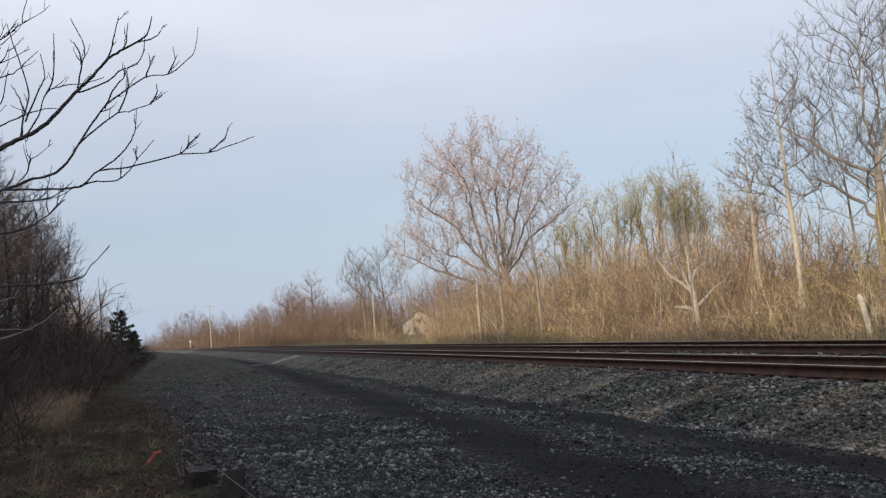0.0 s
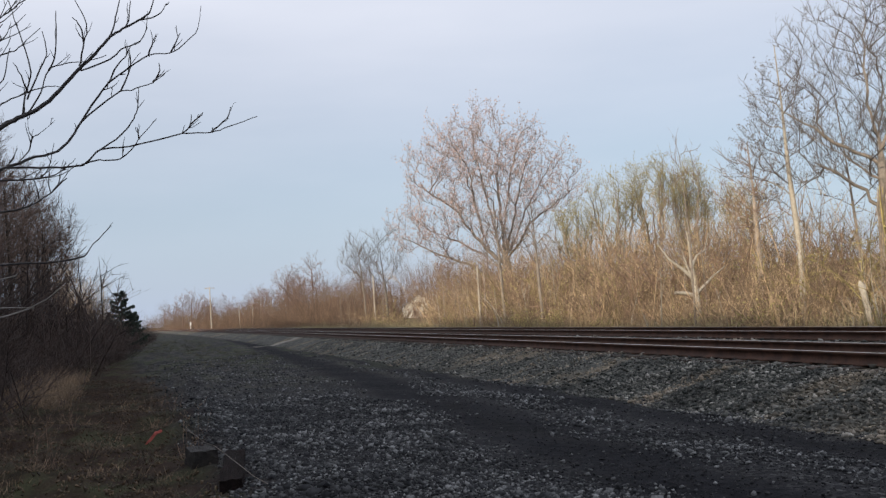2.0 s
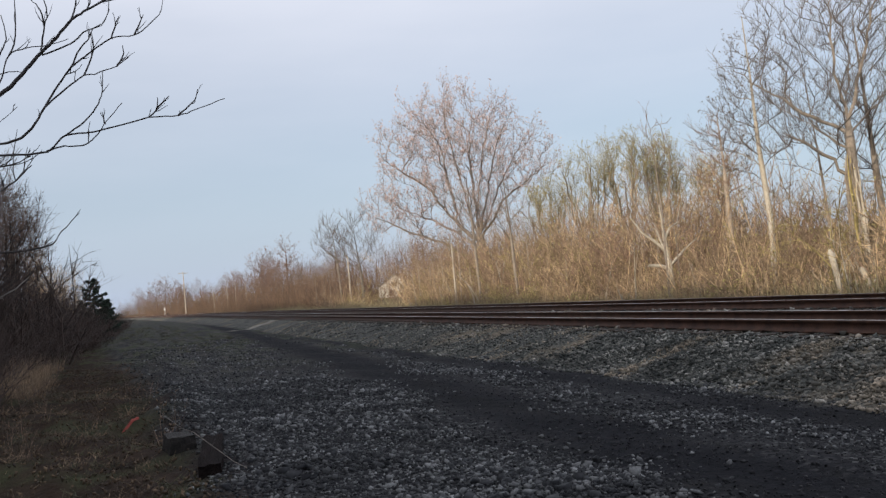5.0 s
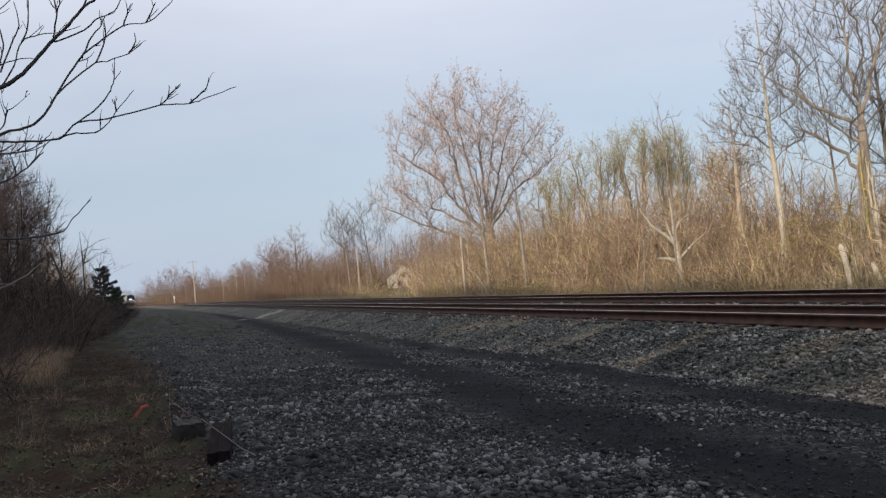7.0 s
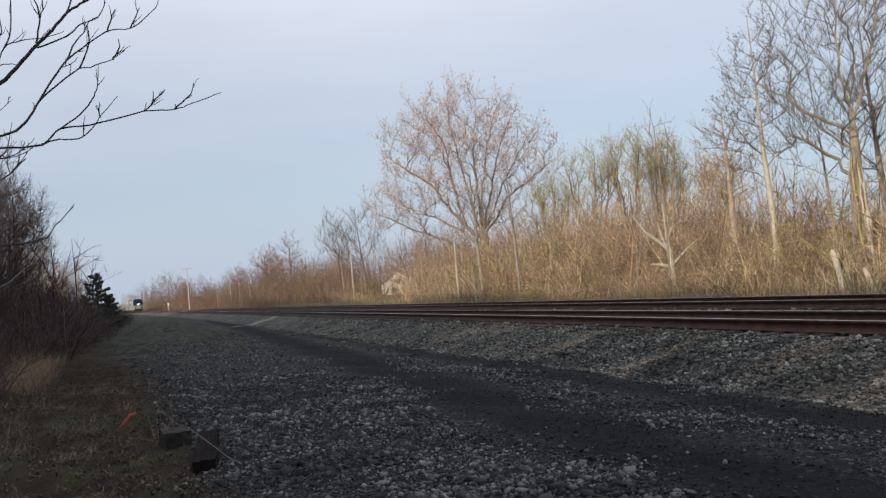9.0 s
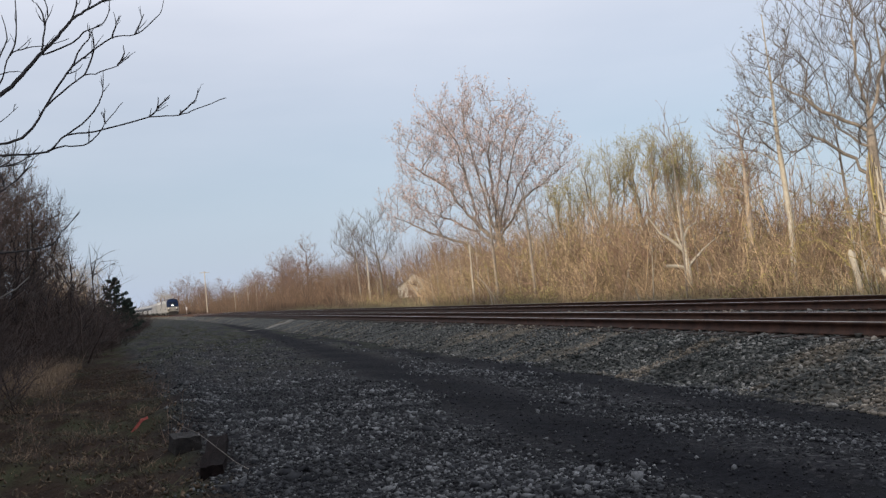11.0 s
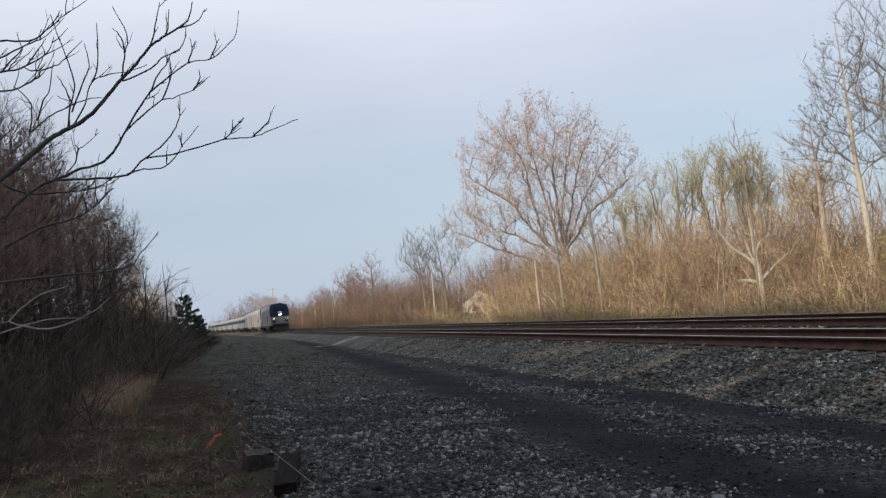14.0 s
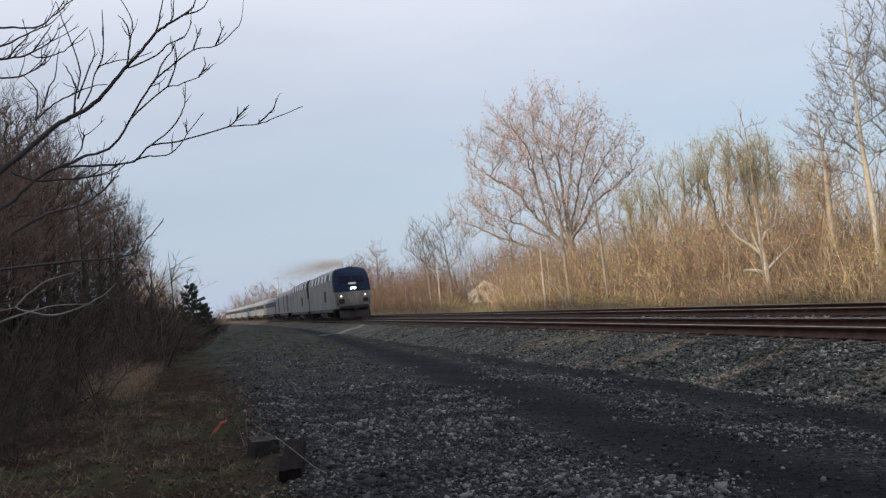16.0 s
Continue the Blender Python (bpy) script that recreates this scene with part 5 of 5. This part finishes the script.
# ---- near verge ----
def verge():
    rng = random.Random(33)
    blades = [stem_clump(500 + i, 25, 1.0, 0.5, 0, 0.009, 0.6) for i in range(5)]

    def places(n, x0, x1, y0, y1, h0, h1):
        out = []
        for _ in range(n):
            y = rng.uniform(y0, y1)
            x = rng.uniform(x0, x1) - 0.03 * (y - 8)
            h = rng.uniform(h0, h1)
            out.append((x, y, float(height(x, y)), rng.uniform(0, 6.28), rng.uniform(0.25, 0.55), h))
        return out
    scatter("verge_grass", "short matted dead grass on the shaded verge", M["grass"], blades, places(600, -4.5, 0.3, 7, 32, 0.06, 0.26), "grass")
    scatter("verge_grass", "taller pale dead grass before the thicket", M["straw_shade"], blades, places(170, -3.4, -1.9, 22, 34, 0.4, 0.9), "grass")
    scatter("verge_tufts", "low green and brown tufts along the far verge", M["tuft"], blades, places(330, -3.5, 5.5, 34, 105, 0.12, 0.4), "grass")
    rs = np.random.RandomState(3)
    n = 5200
    y = 6.5 + 26 * rs.uniform(size=n) ** 1.4
    x = rs.uniform(-4.6, 0.5, n) - 0.03 * (y - 8)
    P = np.stack([x, y, height(x, y) + 0.02], -1)
    tagged(new("leaf_litter", bud_mesh("leaf_litter", P, 0.035, M["leaf"], rs)), "scattered brown fallen leaves on the verge", "leaves", kind="stuff")
    briar = [stem_clump(600 + i, 5, 1.0, 0.4, 5, 0.005, 0.6, 1, 0.1) for i in range(4)]
    scatter("briars", "thin arching bare briars on the verge", M["bark_red"], briar, places(22, -3.8, 0.4, 8, 20, 0.4, 0.9), "briar")
    scatter("verge_tufts", "short green tufts of grass among dead leaves", M["tuft"], blades, places(230, -4.2, 0.4, 8.5, 26, 0.04, 0.16), "grass")
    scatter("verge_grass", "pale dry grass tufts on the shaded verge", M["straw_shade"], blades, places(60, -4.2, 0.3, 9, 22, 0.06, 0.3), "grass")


verge()


def timber(at, rz, length, sx, sz, label, tilt=0, mat="old_timber"):
    bm = bmesh.new()
    add_box(bm, sx, length, sz, Matrix())
    bmesh.ops.subdivide_edges(bm, edges=bm.edges[:], cuts=3, use_grid_fill=True)
    rng = random.Random(int(length * 100))
    for v in bm.verts:
        n = Vector((rng.uniform(-1, 1), rng.uniform(-1, 1), rng.uniform(-1, 1)))
        v.co += n * 0.013
    ob = tagged(new("old_sleeper", from_bm("old_sleeper", bm, M[mat], 0.0)), label, "timber", "discarded sleepers")
    ob.matrix_basis = pose(*at, tilt, 0, rz)


timber((0.31, 10.95, 0.04), 8, 0.55, 0.29, 0.24, "weathered grey sleeper end half buried in the verge")
timber((0.60, 9.75, 0.0), -6, 1.5, 0.22, 0.26, "dark rotten sleeper lying beside the gravel", 3, "rotten")


def fallen_branch():
    rng = random.Random(5)
    T = Tubes()
    a, b = Vector((0.16, 11.0, 0.42)), Vector((0.86, 8.9, float(height(0.86, 8.9)) + 0.02))
    pts = [a.lerp(b, k / 8) + Vector((rng.gauss(0, 0.012), 0, rng.gauss(0, 0.012))) for k in range(9)]
    T.tube(pts, [0.002, 0.0025, 0.003, 0.003, 0.0035, 0.004, 0.004, 0.0045, 0.005], 5)
    for k in (1, 2, 4, 5):
        T.spike(pts[k], pts[k] + Vector((rng.uniform(-0.3, 0.1), rng.uniform(0, 0.3), rng.uniform(0.05, 0.2))), 0.002)
    tagged(new("fallen_branch", T.mesh("fallen_branch", M["twig_grey"])), "thin grey fallen branch lying across the old sleepers", "branch")


fallen_branch()


def tape():
    bm = bmesh.new()
    add_box(bm, 0.05, 0.012, 0.34, pose(0, 0, 0.12, 0, 42, 0))
    add_box(bm, 0.16, 0.012, 0.05, pose(0.14, 0.01, 0.24, 0, -12, 25))
    bmesh.ops.subdivide_edges(bm, edges=bm.edges[:], cuts=2, use_grid_fill=True)
    rng = random.Random(2)
    for v in bm.verts:
        v.co += Vector((rng.uniform(-1, 1), rng.uniform(-1, 1), rng.uniform(-1, 1))) * 0.009
    ob = tagged(new("marker_tape", from_bm("marker_tape", bm, M["red_tape"])), "crumpled faded red marker tape on the verge", "marker")
    ob.matrix_basis = pose(-0.29, 14.0, float(height(-0.29, 14.0)) - 0.03) @ Matrix.Scale(0.72, 4)


tape()

# ---- far structures ----
def house():
    root = tagged(new("house"), "small weathered white gabled house behind the brush", "house")
    W2, L, eave, peak = 3.3, 8.0, 2.3, 4.6
    bm = bmesh.new()
    front = [bm.verts.new(p) for p in ((-W2, 0, -0.5), (W2, 0, -0.5), (W2, 0, eave), (0, 0, peak), (-W2, 0, eave))]
    bm.faces.new(front)
    ext = bmesh.ops.extrude_face_region(bm, geom=bm.faces[:])
    bmesh.ops.translate(bm, verts=[v for v in ext["geom"] if isinstance(v, bmesh.types.BMVert)], vec=(0, L, 0))
    bmesh.ops.recalc_face_normals(bm, faces=bm.faces)
    part("wall", from_bm("wall", bm, M["white_paint"]), root)
    slope = math.degrees(math.atan2(peak - eave, W2))
    for s in (-1, 1):
        part("roof", box_mesh("roof", 4.3, L + 0.7, 0.14, M["shingle"], pose(s * W2 / 2 + s * 0.12, L / 2, (eave + peak) / 2 + 0.05, 0, s * slope, 0)), root)
    for x, z in ((-0.9, 0.9), (0, 2.6)):
        w = part("window", box_mesh("window", 0.95, 0.12, 1.15, M["pole_wood"], pose(x, -0.03, z)), root)
        part("pane", box_mesh("pane", 0.75, 0.06, 0.95, M["glass_dark"], pose(x, -0.08, z)), w)
    root.matrix_basis = pose(49.8, 172, 0.3, 0, 0, -14)


house()


def pole(x, y, h, arm, label, r=0.17):
    root = tagged(new("utility_pole"), label, "utility pole", "poles along the line")
    bm = bmesh.new()
    add_cyl(bm, r, h + 0.4, pose(0, 0, h / 2 - 0.2), 10, r * 0.65)
    part("post", from_bm("post", bm, M["pole_wood"]), root)
    if arm:
        part("crossarm", box_mesh("crossarm", arm, 0.12, 0.14, M["pole_wood"], pose(0, 0, h - 0.4)), root)
        for k in (-0.42, -0.15, 0.15, 0.42):
            bm = bmesh.new()
            add_cyl(bm, 0.05, 0.16, pose(arm * k, 0, h - 0.25), 8)
            part("insulator", from_bm("insulator", bm, M["steel"]), root)
    root.matrix_basis = Matrix.Translation(rooted(x, y))


pole(12.7, 250, 12.2, 2.6, "tall weathered timber utility pole with a crossarm")
pole(19.3, 53, 4.5, 0, "short pale weathered post in front of the brush", 0.08)
pole(33.5, 92, 5.8, 0, "short pale dead pole among the brush", 0.11)
for i, (x, y, h) in enumerate(((22.5, 235, 7.0), (25.0, 238, 7.6), (27.0, 232, 7.2), (19.5, 240, 6.2), (23.5, 100, 6.0))):
    pole(x, y, h, 0, "bare pale pole standing among distant trees", 0.12)


def signal():
    root = tagged(new("railway_signal"), "small railway signal mast beside the distant track", "railway signal")
    bm = bmesh.new()
    add_cyl(bm, 0.08, 3.2, pose(0, 0, 1.5), 10)
    part("mast", from_bm("mast", bm, M["pale_panel"]), root)
    part("cabinet", box_mesh("cabinet", 0.9, 0.7, 1.3, M["black"], pose(0.9, 0, 0.6)), root)
    part("signal_head", box_mesh("signal_head", 0.5, 0.3, 0.9, M["pale_panel"], pose(0, -0.1, 2.7)), root)
    root.matrix_basis = Matrix.Translation(rooted(8.7, 300))


signal()

# ---- the train ----
# local axes: y runs back from the front coupler, z up from the rail head
SECTION = ((1.0, 0.95), (1.0, 1.4), (1.0, 1.8), (1.0, 2.15), (1.0, 2.5), (1.0, 2.8), (1.0, 3.05), (1.0, 3.30), (0.955, 3.62), (0.84, 3.95), (0.62, 4.2), (0.3, 4.34), (0.0, 4.37))


def loft(stations):
    """Half-section swept along y. stations: y, half width, top height, bottom height."""
    ring = [(s, z) for s, z in SECTION] + [(-s, z) for s, z in SECTION[-2::-1]]
    k = len(ring)
    v = []
    for y, w, top, bot in stations:
        for s, z in ring:
            v.append((s * w, y, bot + (z - 0.95) * (top - bot) / 3.42))
    q = []
    for i in range(len(stations) - 1):
        for j in range(k):
            q.append((i * k + j, i * k + (j + 1) % k, (i + 1) * k + (j + 1) % k, (i + 1) * k + j))
    n = (len(stations) - 1) * k
    caps = [tuple(range(k)), tuple(reversed(range(n, n + k)))]
    return v, q, caps, k


def shell(name, v, faces, mats, pick):
    """A part made of the faces for which pick(centre) is true."""
    P = np.array(v)
    keep = [f for f in faces if pick(P[list(f)].mean(0))]
    used = sorted({i for f in keep for i in f})
    back = {i: n for n, i in enumerate(used)}
    me = bpy.data.meshes.new(name)
    me.from_pydata([v[i] for i in used], [], [[back[i] for i in f] for f in keep])
    for m in mats:
        me.materials.append(m)
    me.validate()
    bm = bmesh.new()
    bm.from_mesh(me)
    bmesh.ops.recalc_face_normals(bm, faces=bm.faces)
    bm.to_mesh(me)
    bm.free()
    return me


def bogie(root, y, axles, gap, wheel_r):
    b = part("bogie", box_mesh("bogie", 2.3, gap * (axles - 1) + 1.5, 0.42, M["black"], pose(0, y, 0.72), 0.06), root)
    for i in range(axles):
        yy = y + (i - (axles - 1) / 2) * gap
        bm = bmesh.new()
        for s in (-1, 1):
            add_cyl(bm, wheel_r, 0.13, pose(s * 0.75, yy, wheel_r, 0, 90, 0), 20)
        add_cyl(bm, 0.09, 1.6, pose(0, yy, wheel_r, 0, 90, 0), 10)
        part("wheelset", from_bm("wheelset", bm, M["black"]), b)
        for s in (-1, 1):
            part("axle_box", box_mesh("axle_box", 0.16, 0.38, 0.36, M["black"], pose(s * 1.2, yy, wheel_r), 0.03), b)


CAB = ((1.0, 0.95), (1.0, 1.4), (1.0, 1.8), (1.0, 2.05), (1.0, 2.3), (1.0, 2.65), (1.0, 3.0), (1.0, 3.3), (0.975, 3.62), (0.91, 3.95), (0.80, 4.2), (0.5, 4.33))


def loco_faces():
    """Cab front that rises sheer to the headlights and then slopes back, and the body behind it."""
    cols = 13
    lean = lambda z: float(np.interp(z, (0.95, 1.3, 2.3, 3.0, 4.0, 4.37), (0.14, 0.05, 0.0, 0.36, 0.95, 1.2)))
    v = []
    for s, z in CAB:
        for c in range(cols):
            f = -1 + 2 * c / (cols - 1)
            v.append((1.49 * s * f, lean(z) + 0.35 * abs(f) ** 2.6, z))
    front = [(j * cols + c, j * cols + c + 1, (j + 1) * cols + c + 1, (j + 1) * cols + c) for j in range(len(CAB) - 1) for c in range(cols - 1)]
    ring = [(s, z) for s, z in CAB] + [(-s, z) for s, z in CAB[::-1]]
    k, n0 = len(ring), len(v)
    for y, w in ((None, 1.49), (None, 1.525), (2.6, 1.525), (5, 1.525), (10, 1.525), (15, 1.525), (20.6, 1.525), (20.9, 1.45)):
        for i, (s, z) in enumerate(ring):
            yy = y if y else lean(z) + (0.35 if w < 1.5 else 0.7)
            v.append((s * w, yy, z))
    band = lambda r: [(n0 + r * k + j, n0 + r * k + (j + 1) % k, n0 + (r + 1) * k + (j + 1) % k, n0 + (r + 1) * k + j) for j in range(k)]
    sides = [f for r in range(1, 7) for f in band(r)] + [tuple(range(n0 + 7 * k, n0 + 8 * k))]
    return v, front, band(0), sides


def locomotive():
    root = tagged(new("locomotive"), "silver diesel locomotive with a navy blue face and lit headlights", "locomotive", "train")
    v, front, cap, sides = loco_faces()
    P = np.array(v)
    blue = [f for f in front + cap if P[list(f)][:, 2].mean() > 2.3]
    rest = [f for f in front + cap if f not in blue]
    always = lambda c: True
    part("body", shell("body", v, rest + sides, (M["silver"],), lambda c: c[2] < 4.15 or c[1] < 0.5), root)
    part("face_panel", shell("face_panel", v, blue, (M["blue"],), always), root, "navy blue painted face and cab windows")
    part("roof", shell("roof", v, sides, (M["grime"],), lambda c: c[2] >= 4.15), root, "grimy grey roof")
    # two windscreen panes lie in the sloping face
    for s in (-1, 1):
        part("windscreen", box_mesh("windscreen", 0.95, 0.04, 0.62, M["glass_dark"], pose(s * 0.56, 0.575, 3.33, -31, 0, s * 6), 0.015), root)
        part("ditch_light", box_mesh("ditch_light", 0.13, 0.10, 0.12, M["lamp_dim"], pose(s * 1.0, 0.11, 1.98, 0, 0, s * 14), 0.04), root, "small lit ditch light")
        part("step_well", box_mesh("step_well", 0.46, 0.12, 0.34, M["black"], pose(s * 0.98, 0.12, 1.56, 0, 0, s * 12), 0.03), root)
        part("grab_iron", box_mesh("grab_iron", 0.04, 0.06, 0.8, M["black"], pose(s * 1.32, 0.25, 1.6), 0.01), root)
        bm = bmesh.new()
        add_cyl(bm, 0.085, 0.12, pose(s * 0.14, 0.0, 2.56, 90, 0, 0), 20)
        part("headlight", from_bm("headlight", bm, M["lamp"]), root, "round lit headlight")
    part("headlight_housing", box_mesh("headlight_housing", 0.78, 0.16, 0.38, M["blue"], pose(0, 0.09, 2.56), 0.05), root)
    part("emblem", box_mesh("emblem", 0.62, 0.03, 0.2, M["pale_panel"], pose(0, 0.33, 2.97, -29, 0, 0), 0.02), root, "pale emblem on the blue face")
    part("anticlimber", box_mesh("anticlimber", 2.3, 0.5, 0.26, M["black"], pose(0, -0.12, 1.02), 0.06), root)
    bm = bmesh.new()
    add_box(bm, 2.5, 0.34, 0.62, pose(0, 0.05, 0.5))
    for w in bm.verts:
        if w.co.z < 0.4 and w.co.y < 0:
            w.co.y -= 0.22
    part("pilot", from_bm("pilot", bm, M["black"], 0.04), root, "sooty black snowplough pilot")
    part("coupler", box_mesh("coupler", 0.3, 0.6, 0.3, M["black"], pose(0, -0.42, 0.86), 0.05), root)
    for s in (-1, 1):
        # sloping upper side panels, alternately dark grille and pale; pale tone includes caught skylight
        y = 2.5
        for n, (ln, mt) in enumerate(((0.55, "pale_panel"), (0.9, "glass_dark"), (1.1, "glass_dark"), (1.5, "pale_panel"), (0.9, "glass_dark"), (1.8, "pale_panel"), (1.0, "black"), (1.6, "pale_panel"), (1.1, "black"), (1.5, "pale_panel"), (1.2, "black"), (1.5, "pale_panel"))):
            nm = "side_window" if mt == "glass_dark" else "grille" if mt == "black" else "side_panel"
            part(nm, box_mesh(nm, 0.07, ln - 0.12, 0.6, M[mt], pose(s * 1.472, y + ln / 2, 3.66, 0, -s * 12, 0), 0.008), root)
            y += ln
        for yy, ln, z, hh, mt in ((3.2, 0.75, 2.1, 2.0, "silver"), (6.6, 1.3, 2.1, 0.95, "black"), (18.6, 0.7, 2.1, 2.0, "silver")):
            nm = "cab_door" if hh > 1 else "side_grille"
            part(nm, box_mesh(nm, 0.05, ln, hh, M[mt], pose(s * 1.525, yy, z), 0.012), root)
        part("side_sill", box_mesh("side_sill", 0.08, 18.0, 0.3, M["grime"], pose(s * 1.49, 10.8, 0.85), 0.02), root)
    part("fuel_tank", box_mesh("fuel_tank", 2.6, 5.4, 0.75, M["grime"], pose(0, 10.4, 0.62), 0.14), root)
    for y in (9.0, 12.5, 15.5, 18.0):
        bm = bmesh.new()
        add_cyl(bm, 0.6, 0.14, pose(0, y, 4.40), 20)
        part("roof_fan", from_bm("roof_fan", bm, M["black"], 0.02), root)
    bm = bmesh.new()
    add_box(bm, 0.9, 0.5, 0.16, pose(0, 7.3, 4.42))
    part("exhaust_stack", from_bm("exhaust_stack", bm, M["black"], 0.02), root)
    bm = bmesh.new()
    for i in range(3):
        add_cyl(bm, 0.06, 0.42 + 0.08 * i, pose(0.25 + 0.16 * i, 4.2, 4.45, 90, 0, 0), 10, 0.1)
    part("horn", from_bm("horn", bm, M["black"]), root)
    bogie(root, 3.9, 2, 2.7, 0.51)
    bogie(root, 16.9, 2, 2.7, 0.51)
    return root


def coach(kind, label):
    root = tagged(new("railway_coach"), label, "railway coach", "train")
    top = 4.2 if kind == "baggage" else 3.9
    v, q, caps, k = loft([(0, 1.42, top - 0.05, 1.0), (0.25, 1.5, top, 1.0), (8, 1.5, top, 1.0), (17, 1.5, top, 1.0), (25.25, 1.5, top, 1.0), (25.5, 1.42, top - 0.05, 1.0)])
    split = top - 0.22
    part("body", shell("body", v, q + caps, (M["steel"],), lambda c: c[2] < split), root)
    part("roof", shell("roof", v, q + caps, (M["steel"],), lambda c: c[2] >= split), root)
    for s in (-1, 1):
        if kind == "baggage":
            for y in (5.0, 11.0, 20.0):
                part("loading_door", box_mesh("loading_door", 0.05, 1.9 if y != 11 else 1.0, 2.2, M["grime"], pose(s * 1.5, y, 2.3), 0.02), root)
        else:
            part("blue_stripe", box_mesh("blue_stripe", 0.03, 24.6, 0.75, M["blue"], pose(s * 1.503, 12.75, 2.55), 0.004), root)
            for i in range(11):
                part("window", box_mesh("window", 0.05, 1.45, 0.55, M["glass_dark"], pose(s * 1.505, 3.2 + 1.91 * i, 2.55), 0.02), root)
            for y in (1.2, 24.3):
                part("door", box_mesh("door", 0.06, 0.85, 2.1, M["grime"], pose(s * 1.5, y, 2.1), 0.02), root)
        part("skirt", box_mesh("skirt", 0.06, 12.0, 0.35, M["grime"], pose(s * 1.42, 12.75, 0.86), 0.02), root)
    part("underframe", box_mesh("underframe", 2.4, 10.0, 0.55, M["black"], pose(0, 12.75, 0.75), 0.05), root)
    part("gangway", box_mesh("gangway", 1.1, 0.4, 2.3, M["black"], pose(0, -0.12, 2.1), 0.04), root)
    bogie(root, 3.2, 2, 2.5, 0.45)
    bogie(root, 22.3, 2, 2.5, 0.45)
    return root


TRAIN = [(locomotive(), 0.0, 21.0)]
TRAIN.append((copy_thing(TRAIN[0][0], Matrix()), 21.6, 21.0))
TRAIN[1][0]["label"] = "second silver diesel locomotive coupled behind the first"
TRAIN.append((coach("baggage", "silver baggage coach with grey loading doors behind the locomotives"), 43.2, 25.5))
first = coach("seat", "stainless steel passenger coach with a dark window band")
TRAIN.append((first, 69.3, 25.5))
for i in range(6):
    TRAIN.append((copy_thing(first, Matrix()), 69.3 + 26.1 * (i + 1), 25.5))

def exhaust_smoke():
    """Thin diesel smoke that trails over the roofs, in small drifting specks."""
    rs = np.random.RandomState(12)
    f = rs.uniform(0, 1, 15000) ** 1.2
    P = np.stack([rs.normal(0, 0.5 + 1.2 * f), 8 + 60 * f, 4.9 + 1.6 * f ** 0.6 + rs.normal(0, 0.2 + 0.7 * f)], -1)
    P = P[P[:, 2] > 4.7]
    return tagged(new("exhaust_smoke", bud_mesh("exhaust_smoke", P, 0.03, M["smoke"], rs)), "thin grey exhaust smoke drifting over the locomotive roofs", "smoke", kind="stuff")


TRAIN.append((exhaust_smoke(), 0.0, 21.0))
START, SPEED = 621.5, 34.36  # metres ahead at 0 s, metres a second


def on_track(y):
    return Vector((RAIL_A + GAUGE / 2 - CURVE * y * y, y, RAIL_TOP))


def motions():
    for ob, back, length in TRAIN:
        rows = []
        for i in range(33):
            t = i * 0.5
            y = START - SPEED * t + back
            a, b = on_track(y + 0.15 * length), on_track(y + 0.85 * length)
            yaw = math.degrees(math.atan2(-(b.x - a.x), b.y - a.y))
            d = (b - a).normalized()
            p = a - d * 0.15 * length
            rows.append((t, pose(p.x, p.y, p.z, 0, 0, yaw)))
        walk(ob, rows)


motions()
